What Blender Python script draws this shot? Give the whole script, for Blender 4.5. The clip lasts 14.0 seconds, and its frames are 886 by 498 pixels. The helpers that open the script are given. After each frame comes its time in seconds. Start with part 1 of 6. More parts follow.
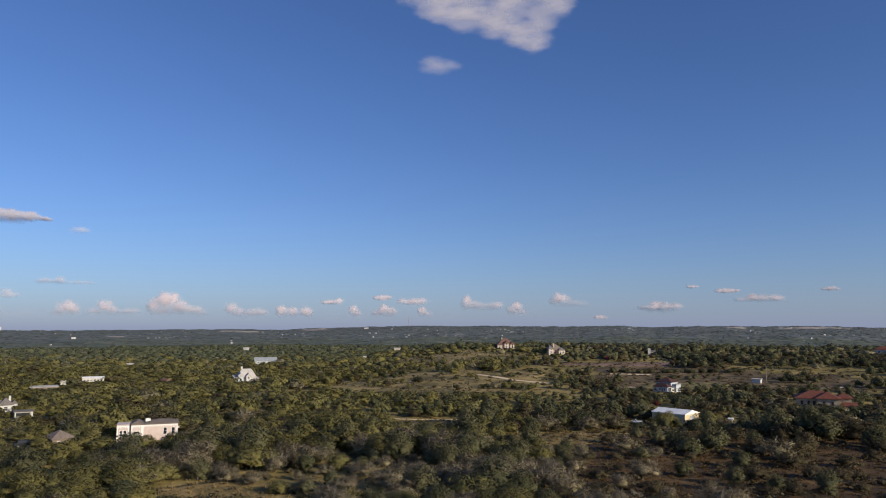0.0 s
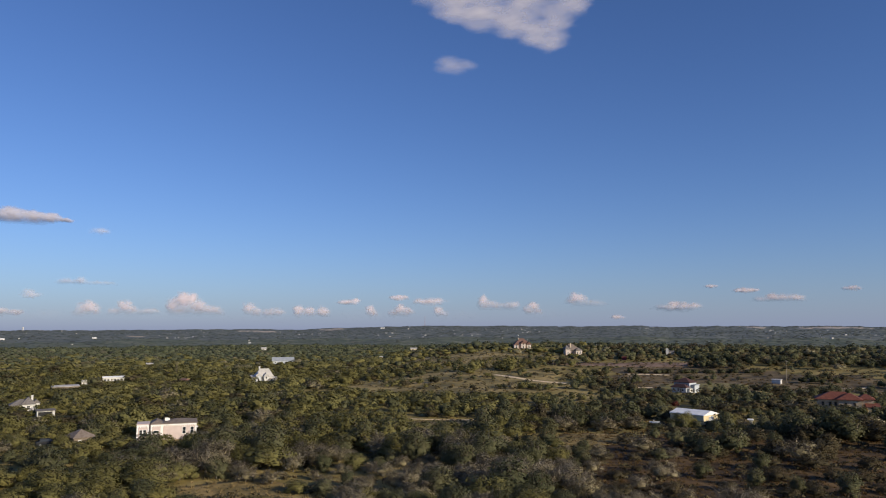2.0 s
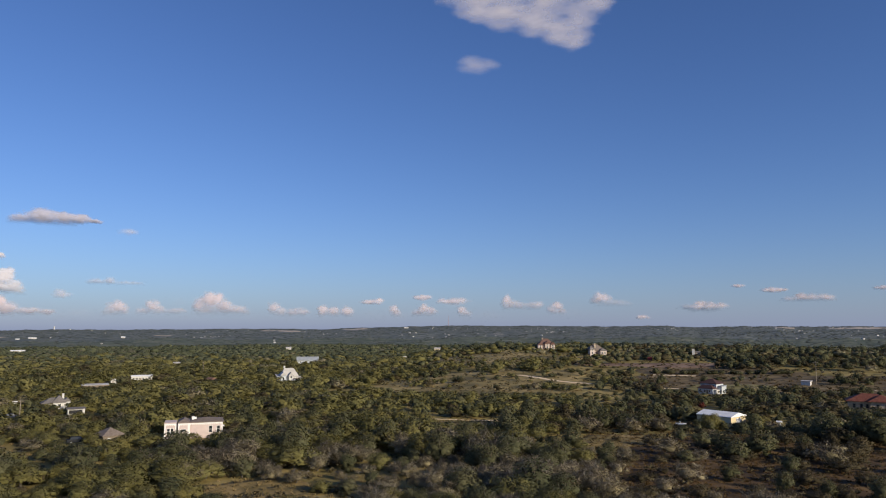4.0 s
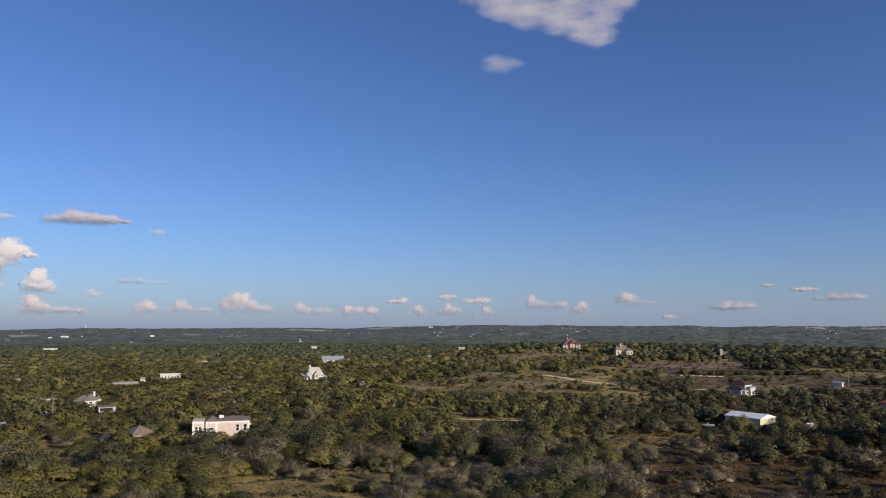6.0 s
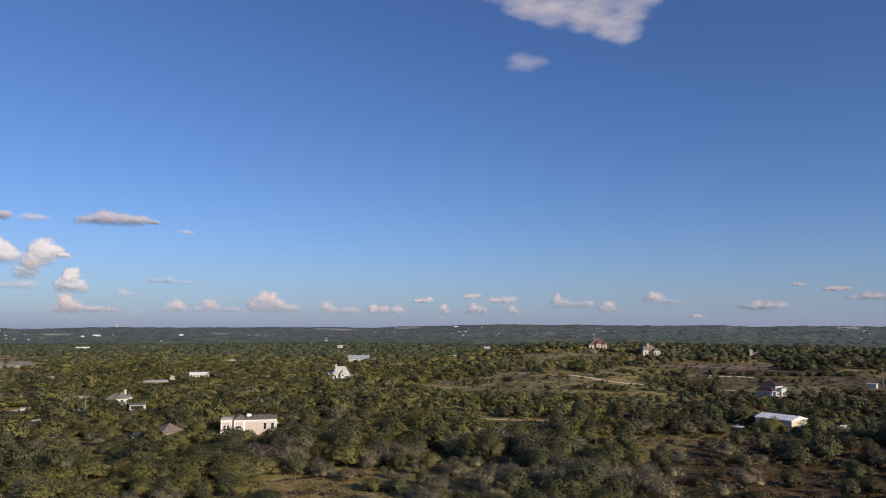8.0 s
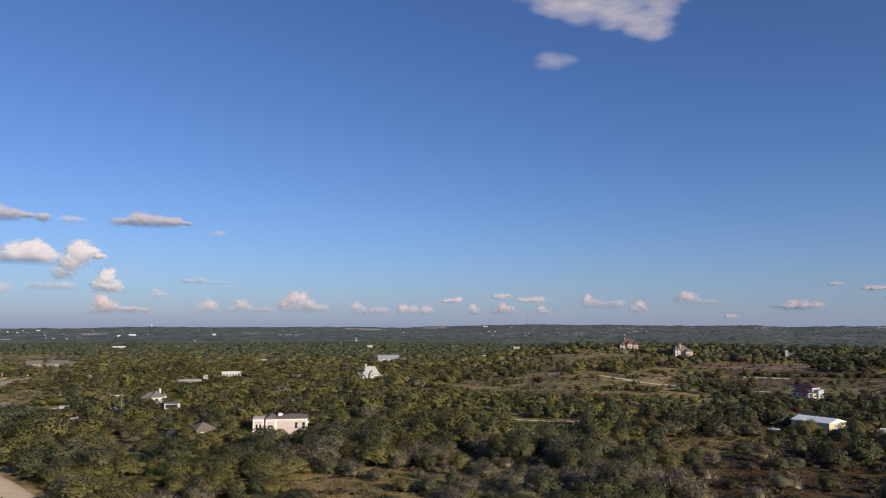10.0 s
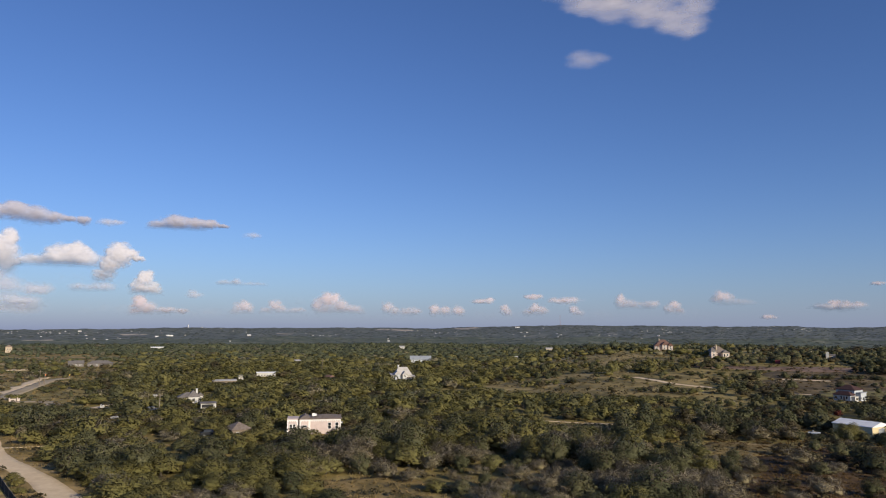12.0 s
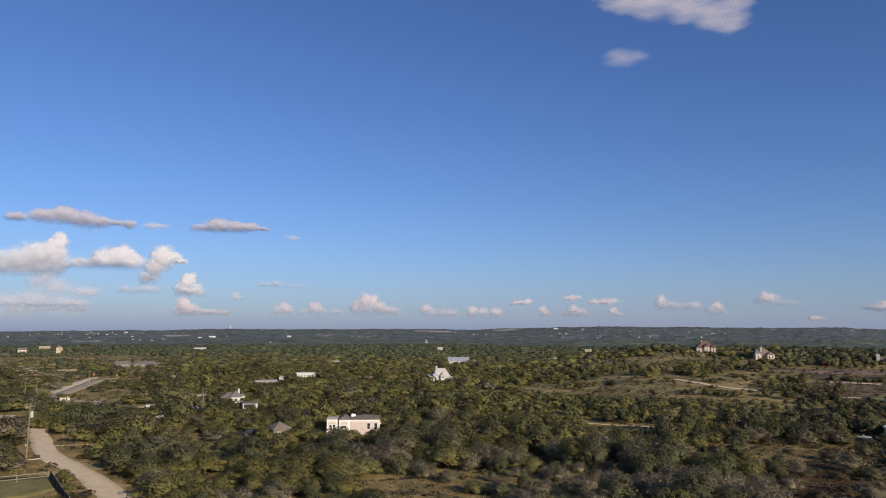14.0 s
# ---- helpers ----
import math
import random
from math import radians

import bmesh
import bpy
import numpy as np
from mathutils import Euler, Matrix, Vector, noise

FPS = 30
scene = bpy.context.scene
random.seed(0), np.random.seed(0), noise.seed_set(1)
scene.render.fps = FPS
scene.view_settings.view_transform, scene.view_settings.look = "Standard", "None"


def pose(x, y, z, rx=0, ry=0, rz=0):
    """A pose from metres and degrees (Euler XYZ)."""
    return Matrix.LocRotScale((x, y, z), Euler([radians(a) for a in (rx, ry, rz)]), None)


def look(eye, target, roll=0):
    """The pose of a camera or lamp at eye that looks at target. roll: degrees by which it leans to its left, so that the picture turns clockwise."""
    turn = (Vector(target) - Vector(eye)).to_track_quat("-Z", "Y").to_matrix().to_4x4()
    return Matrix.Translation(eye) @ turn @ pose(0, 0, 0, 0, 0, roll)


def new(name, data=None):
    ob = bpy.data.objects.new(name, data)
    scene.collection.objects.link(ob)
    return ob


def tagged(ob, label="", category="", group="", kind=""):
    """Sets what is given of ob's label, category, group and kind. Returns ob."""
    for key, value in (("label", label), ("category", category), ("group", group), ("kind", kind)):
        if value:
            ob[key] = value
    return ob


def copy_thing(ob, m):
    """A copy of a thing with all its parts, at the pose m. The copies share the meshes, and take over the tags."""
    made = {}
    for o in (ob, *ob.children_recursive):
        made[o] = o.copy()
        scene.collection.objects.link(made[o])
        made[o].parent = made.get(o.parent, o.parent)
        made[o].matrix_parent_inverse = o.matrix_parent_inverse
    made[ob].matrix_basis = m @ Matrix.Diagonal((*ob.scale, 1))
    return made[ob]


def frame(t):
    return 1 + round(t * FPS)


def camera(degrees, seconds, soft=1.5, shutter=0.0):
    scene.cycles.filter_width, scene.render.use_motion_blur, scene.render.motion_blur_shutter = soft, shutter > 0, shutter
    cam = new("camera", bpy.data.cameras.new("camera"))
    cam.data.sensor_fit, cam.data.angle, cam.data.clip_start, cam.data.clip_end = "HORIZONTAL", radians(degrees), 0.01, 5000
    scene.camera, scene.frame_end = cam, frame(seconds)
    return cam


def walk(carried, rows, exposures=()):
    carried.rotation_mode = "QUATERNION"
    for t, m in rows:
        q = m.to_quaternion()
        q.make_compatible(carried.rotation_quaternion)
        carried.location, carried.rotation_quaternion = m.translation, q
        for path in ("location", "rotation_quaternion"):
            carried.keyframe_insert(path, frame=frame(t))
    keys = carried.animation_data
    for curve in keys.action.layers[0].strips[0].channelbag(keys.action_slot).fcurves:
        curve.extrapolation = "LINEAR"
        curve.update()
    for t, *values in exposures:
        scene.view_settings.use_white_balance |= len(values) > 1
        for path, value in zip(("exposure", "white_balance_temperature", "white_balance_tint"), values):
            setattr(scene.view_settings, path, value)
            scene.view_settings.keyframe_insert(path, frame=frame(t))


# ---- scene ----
cam = camera(64.6, 14.0, soft=1.05)
EYE = 30.0
# seconds, drift of the hovering camera in metres, yaw to the left, pitch up, roll
ROWS = [
    (0, 0.00, 0.00, 0.00, -0.005, 6.297, 0.012),
    (0.5, 0.00, 0.00, 0.01, 0.255, 6.291, -0.003),
    (1, 0.01, 0.01, 0.03, 0.560, 6.289, -0.009),
    (1.5, 0.01, 0.02, 0.05, 0.918, 6.289, -0.007),
    (2, 0.00, 0.03, 0.08, 1.325, 6.290, 0.000),
    (2.5, 0.00, 0.04, 0.11, 1.773, 6.289, 0.013),
    (3, -0.00, 0.06, 0.14, 2.250, 6.287, 0.030),
    (5.5, -0.03, 0.16, 0.31, 4.742, 6.234, 0.141),
    (6, -0.03, 0.18, 0.35, 5.236, 6.218, 0.164),
    (6.5, -0.04, 0.20, 0.39, 5.733, 6.201, 0.185),
    (7, -0.05, 0.23, 0.42, 6.238, 6.184, 0.205),
    (7.5, -0.05, 0.24, 0.46, 6.757, 6.169, 0.223),
    (8, -0.06, 0.26, 0.49, 7.295, 6.155, 0.238),
    (10.5, -0.08, 0.31, 0.63, 10.312, 6.144, 0.278),
    (11, -0.08, 0.31, 0.65, 10.959, 6.155, 0.279),
    (11.5, -0.08, 0.31, 0.67, 11.610, 6.172, 0.279),
    (12, -0.08, 0.30, 0.68, 12.266, 6.192, 0.277),
    (12.5, -0.08, 0.29, 0.68, 12.934, 6.215, 0.275),
    (13, -0.07, 0.27, 0.68, 13.637, 6.239, 0.272),
    (13.5, -0.07, 0.24, 0.68, 14.415, 6.262, 0.270),
    (14, -0.06, 0.21, 0.67, 15.335, 6.283, 0.269),
]


def hover(x, y, z, yaw, pitch, roll):
    m = pose(x, y, EYE + z, 90 + pitch, 0, yaw)
    return m @ pose(0, 0, 0, 0, 0, roll)


walk(cam, [(t, hover(*row)) for t, *row in ROWS])

# ---- light ----
SUN_AZ, SUN_EL = -126.0, 19.0          # azimuth to the left of +y, elevation


def heading(az, r):
    return Vector((-r * math.sin(radians(az)), r * math.cos(radians(az)), 0))


world = bpy.data.worlds.new("sky")
scene.world = world
world.use_nodes = True
wn = world.node_tree.nodes
wl = world.node_tree.links
sky = wn.new("ShaderNodeTexSky")
sky.sky_type = "NISHITA"
sky.sun_disc = False
sky.sun_elevation, sky.sun_rotation = radians(SUN_EL), radians(-SUN_AZ)
sky.altitude, sky.air_density, sky.dust_density, sky.ozone_density = 300, 1.0, 0.1, 2.0
tint = wn.new("ShaderNodeMixRGB")
tint.blend_type = "MULTIPLY"
tint.inputs[0].default_value = 1.0
tint.inputs[2].default_value = (0.67, 0.88, 1.37, 1)
wl.new(sky.outputs[0], tint.inputs[1])
# a layer of pale blue haze that thickens towards the horizon
way = wn.new("ShaderNodeTexCoord")
axes = wn.new("ShaderNodeSeparateXYZ")
wl.new(way.outputs["Generated"], axes.inputs[0])
fall = wn.new("ShaderNodeMath")
fall.operation = "MULTIPLY"
fall.inputs[1].default_value = -16.0
wl.new(axes.outputs["Z"], fall.inputs[0])
amount = wn.new("ShaderNodeMath")
amount.operation = "EXPONENT"
wl.new(fall.outputs[0], amount.inputs[0])
share = wn.new("ShaderNodeMath")
share.operation = "MULTIPLY"
share.use_clamp = True
share.inputs[1].default_value = 0.82
wl.new(amount.outputs[0], share.inputs[0])
haze = wn.new("ShaderNodeMixRGB")
haze.inputs[2].default_value = (3.05, 3.55, 5.5, 1)
wl.new(share.outputs[0], haze.inputs[0])
wl.new(tint.outputs[0], haze.inputs[1])
wl.new(haze.outputs[0], wn["Background"].inputs["Color"])
wn["Background"].inputs["Strength"].default_value = 0.085

sun = new("sun", bpy.data.lights.new("sun", "SUN"))
sun.data.energy, sun.data.angle, sun.data.color = 5.35, radians(0.6), (1.0, 0.875, 0.67)
sun.matrix_world = look(heading(SUN_AZ, 100 * math.cos(radians(SUN_EL))) + Vector((0, 0, 100 * math.sin(radians(SUN_EL)))), (0, 0, 0))
scene.view_settings.exposure = -0.07

# ---- materials ----


def material(name, colors, scale=1.0, rough=0.8, bump=0.0, metal=0.0, random_by="", spread=0.25, detail=6.0, spec=0.3, translucent=0.0, stretch=None):
    """Noise-mixed paint: colors from dark to light, patches of size 1/scale metres, finer grain over them."""
    mat = bpy.data.materials.new(name)
    mat.use_nodes = True
    nt = mat.node_tree
    n, l = nt.nodes, nt.links
    p = n["Principled BSDF"]
    p.inputs["Roughness"].default_value = rough
    p.inputs["Metallic"].default_value = metal
    p.inputs["Specular IOR Level"].default_value = spec
    geo = n.new("ShaderNodeNewGeometry")
    source = geo.outputs["Position"]
    if stretch:
        mp = n.new("ShaderNodeMapping")
        mp.inputs["Scale"].default_value = stretch
        l.new(source, mp.inputs[0])
        source = mp.outputs[0]
    big = n.new("ShaderNodeTexNoise")
    big.inputs["Scale"].default_value = scale
    big.inputs["Detail"].default_value = detail
    big.inputs["Roughness"].default_value = 0.62
    l.new(source, big.inputs["Vector"])
    ramp = n.new("ShaderNodeValToRGB")
    els = ramp.color_ramp.elements
    while len(els) < len(colors):
        els.new(0.5)
    for i, c in enumerate(colors):
        els[i].position = 0.36 + 0.28 * i / max(1, len(colors) - 1)
        els[i].color = (*c, 1)
    l.new(big.outputs[0], ramp.inputs[0])
    out = ramp.outputs[0]
    if random_by:
        hsv = n.new("ShaderNodeHueSaturation")
        mr = n.new("ShaderNodeMapRange")
        mr.inputs["To Min"].default_value, mr.inputs["To Max"].default_value = 1 - spread, 1 + spread
        l.new(geo.outputs["Random Per Island"], mr.inputs[0])
        value = mr.outputs[0]
        if random_by != "island":
            if random_by == "object":
                tone = n.new("ShaderNodeObjectInfo").outputs["Random"]
            else:
                source_tone = n.new("ShaderNodeAttribute")
                source_tone.attribute_name = "tone"
                tone = source_tone.outputs["Fac"]
            for low, high, socket in ((0.90, 1.10, ""), (0.497, 0.5035, "Hue"), (1.03, 0.94, "Saturation")):
                to = n.new("ShaderNodeMapRange")
                to.inputs["To Min"].default_value, to.inputs["To Max"].default_value = low, high
                l.new(tone, to.inputs[0])
                if socket:
                    l.new(to.outputs[0], hsv.inputs[socket])
                else:
                    times = n.new("ShaderNodeMath")
                    times.operation = "MULTIPLY"
                    l.new(value, times.inputs[0])
                    l.new(to.outputs[0], times.inputs[1])
                    value = times.outputs[0]
        l.new(value, hsv.inputs["Value"])
        l.new(out, hsv.inputs["Color"])
        out = hsv.outputs[0]
    l.new(out, p.inputs["Base Color"])
    if bump:
        fine = n.new("ShaderNodeTexNoise")
        fine.inputs["Scale"].default_value = scale * 9
        fine.inputs["Detail"].default_value = 4
        l.new(source, fine.inputs["Vector"])
        b = n.new("ShaderNodeBump")
        b.inputs["Strength"].default_value = bump
        b.inputs["Distance"].default_value = 0.3 / scale / 9
        l.new(fine.outputs[0], b.inputs["Height"])
        l.new(b.outputs[0], p.inputs["Normal"])
    if translucent:
        t = n.new("ShaderNodeBsdfTranslucent")
        l.new(out, t.inputs["Color"])
        mix = n.new("ShaderNodeMixShader")
        mix.inputs[0].default_value = translucent
        l.new(p.outputs[0], mix.inputs[1])
        l.new(t.outputs[0], mix.inputs[2])
        l.new(mix.outputs[0], n["Material Output"].inputs["Surface"])
    return mat


FOLIAGE = {"oak": ("live oak leaves", [(0.136, 0.126, 0.040), (0.173, 0.156, 0.050), (0.210, 0.184, 0.062)], 0.06),
           "cedar": ("juniper leaves", [(0.074, 0.078, 0.035), (0.104, 0.104, 0.048), (0.138, 0.131, 0.063)], 0.08),
           "scrub": ("dry scrub leaves", [(0.054, 0.044, 0.021), (0.082, 0.066, 0.031), (0.118, 0.091, 0.045)], 0.15),
           "grey": ("bare grey twigs", [(0.188, 0.162, 0.088), (0.262, 0.225, 0.127), (0.360, 0.306, 0.186)], 0.2)}
LEAF = {k: material(n_, c_, s_, 0.8, random_by="tone", spread=0.10, translucent=0.28) for k, (n_, c_, s_) in FOLIAGE.items()}
NEAR_LEAF = {k: material("single " + n_, c_, s_, 0.8, random_by="object", spread=0.10, translucent=0.26) for k, (n_, c_, s_) in FOLIAGE.items()}
# bluer, greyer leaves for the distance: haze is put into their colour
HAZED_TONES = {"oak": [(0.100, 0.114, 0.062), (0.130, 0.140, 0.075), (0.160, 0.166, 0.088)], "cedar": [(0.080, 0.098, 0.060), (0.108, 0.122, 0.073), (0.138, 0.148, 0.086)],
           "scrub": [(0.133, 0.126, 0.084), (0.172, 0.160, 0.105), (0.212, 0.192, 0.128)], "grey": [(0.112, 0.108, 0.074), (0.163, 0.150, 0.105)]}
HAZED_LEAF = {k: material("distant " + FOLIAGE[k][0], c_, 0.02, 0.85, random_by="tone", spread=0.08, translucent=0.4) for k, c_ in HAZED_TONES.items()}
INNER = material("grey limbs and twigs", [(0.170, 0.140, 0.105), (0.270, 0.228, 0.172), (0.390, 0.340, 0.265)], 0.5, 0.9, random_by="island", spread=0.25, translucent=0.15)
SCRUB = material("low scrub leaves", FOLIAGE["scrub"][1], 0.15, 0.85, random_by="island", spread=0.35, translucent=0.15)
RED_LEAF = material("red leaves", [(0.10, 0.022, 0.014), (0.15, 0.036, 0.022)], 0.5, 0.8, random_by="island", translucent=0.2)
BARK = material("bark", [(0.08, 0.065, 0.05), (0.16, 0.14, 0.115)], 2.0, 0.9, 0.4)
# haze over the far ridges is painted into this blue-grey foliage
HAZED_WOOD = material("haze-tinted far woods", [(0.068, 0.082, 0.075), (0.090, 0.104, 0.092), (0.121, 0.132, 0.112)], 0.006, 0.9, random_by="island", spread=0.42)
GROUND = material("dry hill country ground", [(0.126, 0.104, 0.031), (0.202, 0.155, 0.048), (0.271, 0.205, 0.067), (0.347, 0.261, 0.106)], 0.045, 0.95, 0.5, detail=9)
# floor colours turn greyer and bluer with distance, standing in for haze
HAZED_GROUND = material("haze-tinted far woodland floor", [(0.068, 0.083, 0.082), (0.092, 0.107, 0.103), (0.124, 0.138, 0.127), (0.172, 0.181, 0.158)], 0.02, 0.95, detail=10)
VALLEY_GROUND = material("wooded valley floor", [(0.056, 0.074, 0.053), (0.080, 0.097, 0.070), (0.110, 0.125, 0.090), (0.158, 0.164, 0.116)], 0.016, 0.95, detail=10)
GRASS = material("golden dry grass", [(0.098, 0.078, 0.028), (0.186, 0.134, 0.047), (0.288, 0.200, 0.076), (0.395, 0.275, 0.120)], 0.055, 0.95, 0.6, random_by="island", spread=0.25, detail=10)
MEADOW = material("dry olive meadow grass", [(0.103, 0.083, 0.033), (0.188, 0.146, 0.054), (0.278, 0.207, 0.080), (0.372, 0.274, 0.118)], 0.05, 0.95, 0.6, detail=10)
TUFT = material("dry grass tufts", [(0.110, 0.090, 0.039), (0.161, 0.120, 0.054), (0.219, 0.156, 0.072)], 0.3, 0.95, random_by="island", spread=0.3)
# russet grass and tufts: shade over the slope is darkened into both colours
SHADED_RUSSET = material("russet dry grass", [(0.032, 0.019, 0.007), (0.060, 0.034, 0.012), (0.096, 0.055, 0.020), (0.150, 0.088, 0.033)], 0.09, 0.95, 0.6, random_by="island", spread=0.25, detail=10)
SHADED_TUFT = material("russet grass tufts", [(0.072, 0.043, 0.017), (0.108, 0.067, 0.026), (0.152, 0.098, 0.040)], 0.08, 0.95, random_by="island", spread=0.3, translucent=0.3)
CLAY = material("bare reddish clay", [(0.120, 0.075, 0.050), (0.185, 0.118, 0.080), (0.260, 0.175, 0.122)], 0.07, 0.95, 0.5, detail=10)
SLOPE = material("dry brown slope grass", [(0.060, 0.042, 0.020), (0.105, 0.074, 0.034), (0.160, 0.114, 0.053), (0.235, 0.170, 0.088)], 0.06, 0.95, 0.6, detail=10)
LAWN = material("mown lawn", [(0.150, 0.132, 0.042), (0.205, 0.174, 0.060), (0.262, 0.214, 0.085)], 0.35, 0.95, 0.4)
CALICHE = material("pale caliche dirt", [(0.690, 0.520, 0.325), (0.750, 0.575, 0.368), (0.805, 0.632, 0.418)], 0.4, 0.95, 0.4)
ASPHALT = material("weathered asphalt", [(0.370, 0.290, 0.185), (0.455, 0.365, 0.240)], 0.3, 0.9, 0.2)
QUARRY = material("pale quarried ground", [(0.35, 0.29, 0.24), (0.52, 0.44, 0.37)], 0.02, 0.95)
PINK = material("pale pink stucco", [(0.53, 0.43, 0.40), (0.61, 0.505, 0.47)], 0.8, 0.9, 0.2)
WHITE = material("white painted siding", [(0.50, 0.49, 0.46), (0.62, 0.60, 0.57)], 0.9, 0.7, 0.1)
PALE_BLUE = material("pale blue grey siding and wall shade", [(0.40, 0.43, 0.46), (0.50, 0.53, 0.56)], 0.8, 0.8, 0.1)
CREAM = material("cream metal siding", [(0.62, 0.50, 0.30), (0.72, 0.60, 0.38)], 0.6, 0.6, 0.1)
STONE = material("tan limestone", [(0.36, 0.29, 0.21), (0.50, 0.41, 0.31)], 1.6, 0.9, 0.5)
ROSE_STONE = material("rosy limestone", [(0.46, 0.38, 0.33), (0.60, 0.51, 0.45)], 1.6, 0.9, 0.5)
BROWN_SHINGLE = material("brown shingles", [(0.150, 0.118, 0.098), (0.230, 0.186, 0.157)], 1.8, 0.9, 0.5)
GREY_SHINGLE = material("grey shingles", [(0.125, 0.112, 0.104), (0.20, 0.18, 0.168)], 1.8, 0.9, 0.5)
TERRACOTTA = material("red clay tiles", [(0.105, 0.034, 0.024), (0.165, 0.054, 0.036), (0.22, 0.080, 0.052)], 1.6, 0.85, 0.6)
MUTED_TILE = material("muted red-brown tiles", [(0.13, 0.075, 0.060), (0.21, 0.125, 0.100)], 1.6, 0.9, 0.5)
MAROON = material("dark red shingles", [(0.056, 0.028, 0.026), (0.088, 0.045, 0.041)], 1.6, 0.9, 0.5)
PALE_METAL = material("pale galvanised metal", [(0.38, 0.36, 0.34), (0.50, 0.475, 0.45)], 0.6, 0.75, 0.1)
WHITE_METAL = material("white metal roofing", [(0.72, 0.72, 0.73), (0.81, 0.81, 0.81)], 0.5, 0.6, 0.1)
BLUE_METAL = material("blue grey metal roofing", [(0.27, 0.29, 0.32), (0.36, 0.38, 0.41)], 0.5, 0.7, 0.1)
TRIM = material("white trim", [(0.74, 0.72, 0.69), (0.82, 0.80, 0.77)], 1.0, 0.6)
GLASS = material("dark window glass", [(0.02, 0.024, 0.028), (0.035, 0.04, 0.045)], 0.5, 0.12, spec=0.4)
WOOD = material("weathered wood", [(0.16, 0.125, 0.09), (0.26, 0.21, 0.16)], 3.0, 0.9, 0.4)
RAIL = material("grey weathered rails", [(0.20, 0.165, 0.125), (0.30, 0.255, 0.20)], 3.0, 0.9, 0.3)
DARK_PANEL = material("dark fence fabric and bay shade", [(0.018, 0.018, 0.02), (0.035, 0.035, 0.036)], 2.0, 0.9)
DARK_PAINT = material("dark car paint", [(0.012, 0.013, 0.017), (0.02, 0.022, 0.026)], 1.0, 0.6, spec=0.12)
WHITE_PAINT = material("white car paint", [(0.70, 0.70, 0.70), (0.78, 0.78, 0.78)], 1.0, 0.3, spec=0.5)
BLUE_PAINT = material("dark blue car paint", [(0.014, 0.020, 0.045), (0.022, 0.030, 0.065)], 1.0, 0.5, spec=0.2)
SIGN_YELLOW = material("yellow sign paint", [(0.50, 0.34, 0.04), (0.58, 0.41, 0.06)], 2.0, 0.5)
SIGN_ORANGE = material("orange sign paint", [(0.60, 0.17, 0.04), (0.70, 0.22, 0.06)], 2.0, 0.5)
RUBBER = material("black rubber", [(0.02, 0.02, 0.02), (0.035, 0.035, 0.035)], 3.0, 0.85)
STEEL = material("grey steel", [(0.30, 0.31, 0.32), (0.42, 0.43, 0.44)], 2.0, 0.5, metal=0.6)
MAST_RED = material("faded red mast paint", [(0.30, 0.20, 0.20), (0.40, 0.28, 0.27)], 0.5, 0.8)
BARN_RED = material("red painted boards", [(0.121, 0.018, 0.026), (0.176, 0.036, 0.045)], 1.0, 0.8, 0.2)


def cloud_material(name, tint, k):
    """Tinted vapour: opaque where the cloud is thick, clear where it thins out."""
    mat = bpy.data.materials.new(name)
    mat.use_nodes = True
    n, l = mat.node_tree.nodes, mat.node_tree.links
    n.remove(n["Principled BSDF"])
    dens = n.new("ShaderNodeAttribute")
    dens.attribute_name = "vapour"
    scale = n.new("ShaderNodeMath")
    scale.operation = "MULTIPLY"
    scale.inputs[1].default_value = -k
    l.new(dens.outputs["Fac"], scale.inputs[0])
    ex = n.new("ShaderNodeMath")
    ex.operation = "EXPONENT"
    l.new(scale.outputs[0], ex.inputs[0])
    diff = n.new("ShaderNodeBsdfDiffuse")
    diff.inputs["Color"].default_value = (*tint, 1)
    trl = n.new("ShaderNodeBsdfTranslucent")
    trl.inputs["Color"].default_value = (*tint, 1)
    body = n.new("ShaderNodeMixShader")
    body.inputs[0].default_value = 0.32
    l.new(diff.outputs[0], body.inputs[1])
    l.new(trl.outputs[0], body.inputs[2])
    clear = n.new("ShaderNodeBsdfTransparent")
    mix = n.new("ShaderNodeMixShader")
    l.new(ex.outputs[0], mix.inputs[0])
    l.new(body.outputs[0], mix.inputs[1])
    l.new(clear.outputs[0], mix.inputs[2])
    l.new(mix.outputs[0], n["Material Output"].inputs["Surface"])
    return mat


# sunlit warmth, grey shade and haze are put into each cloud's tint
VAPOUR = cloud_material("bright cloud", (0.69, 0.67, 0.705), 0.60)
GREY_VAPOUR = cloud_material("grey flat cloud", (0.50, 0.485, 0.555), 0.55)
HAZY_VAPOUR = cloud_material("thin cloud", (0.52, 0.53, 0.61), 0.36)
VEIL = cloud_material("soft high cloud", (0.56, 0.54, 0.59), 0.5)
WARM_VAPOUR = cloud_material("warm-tinted low cloud", (0.65, 0.570, 0.605), 0.30)

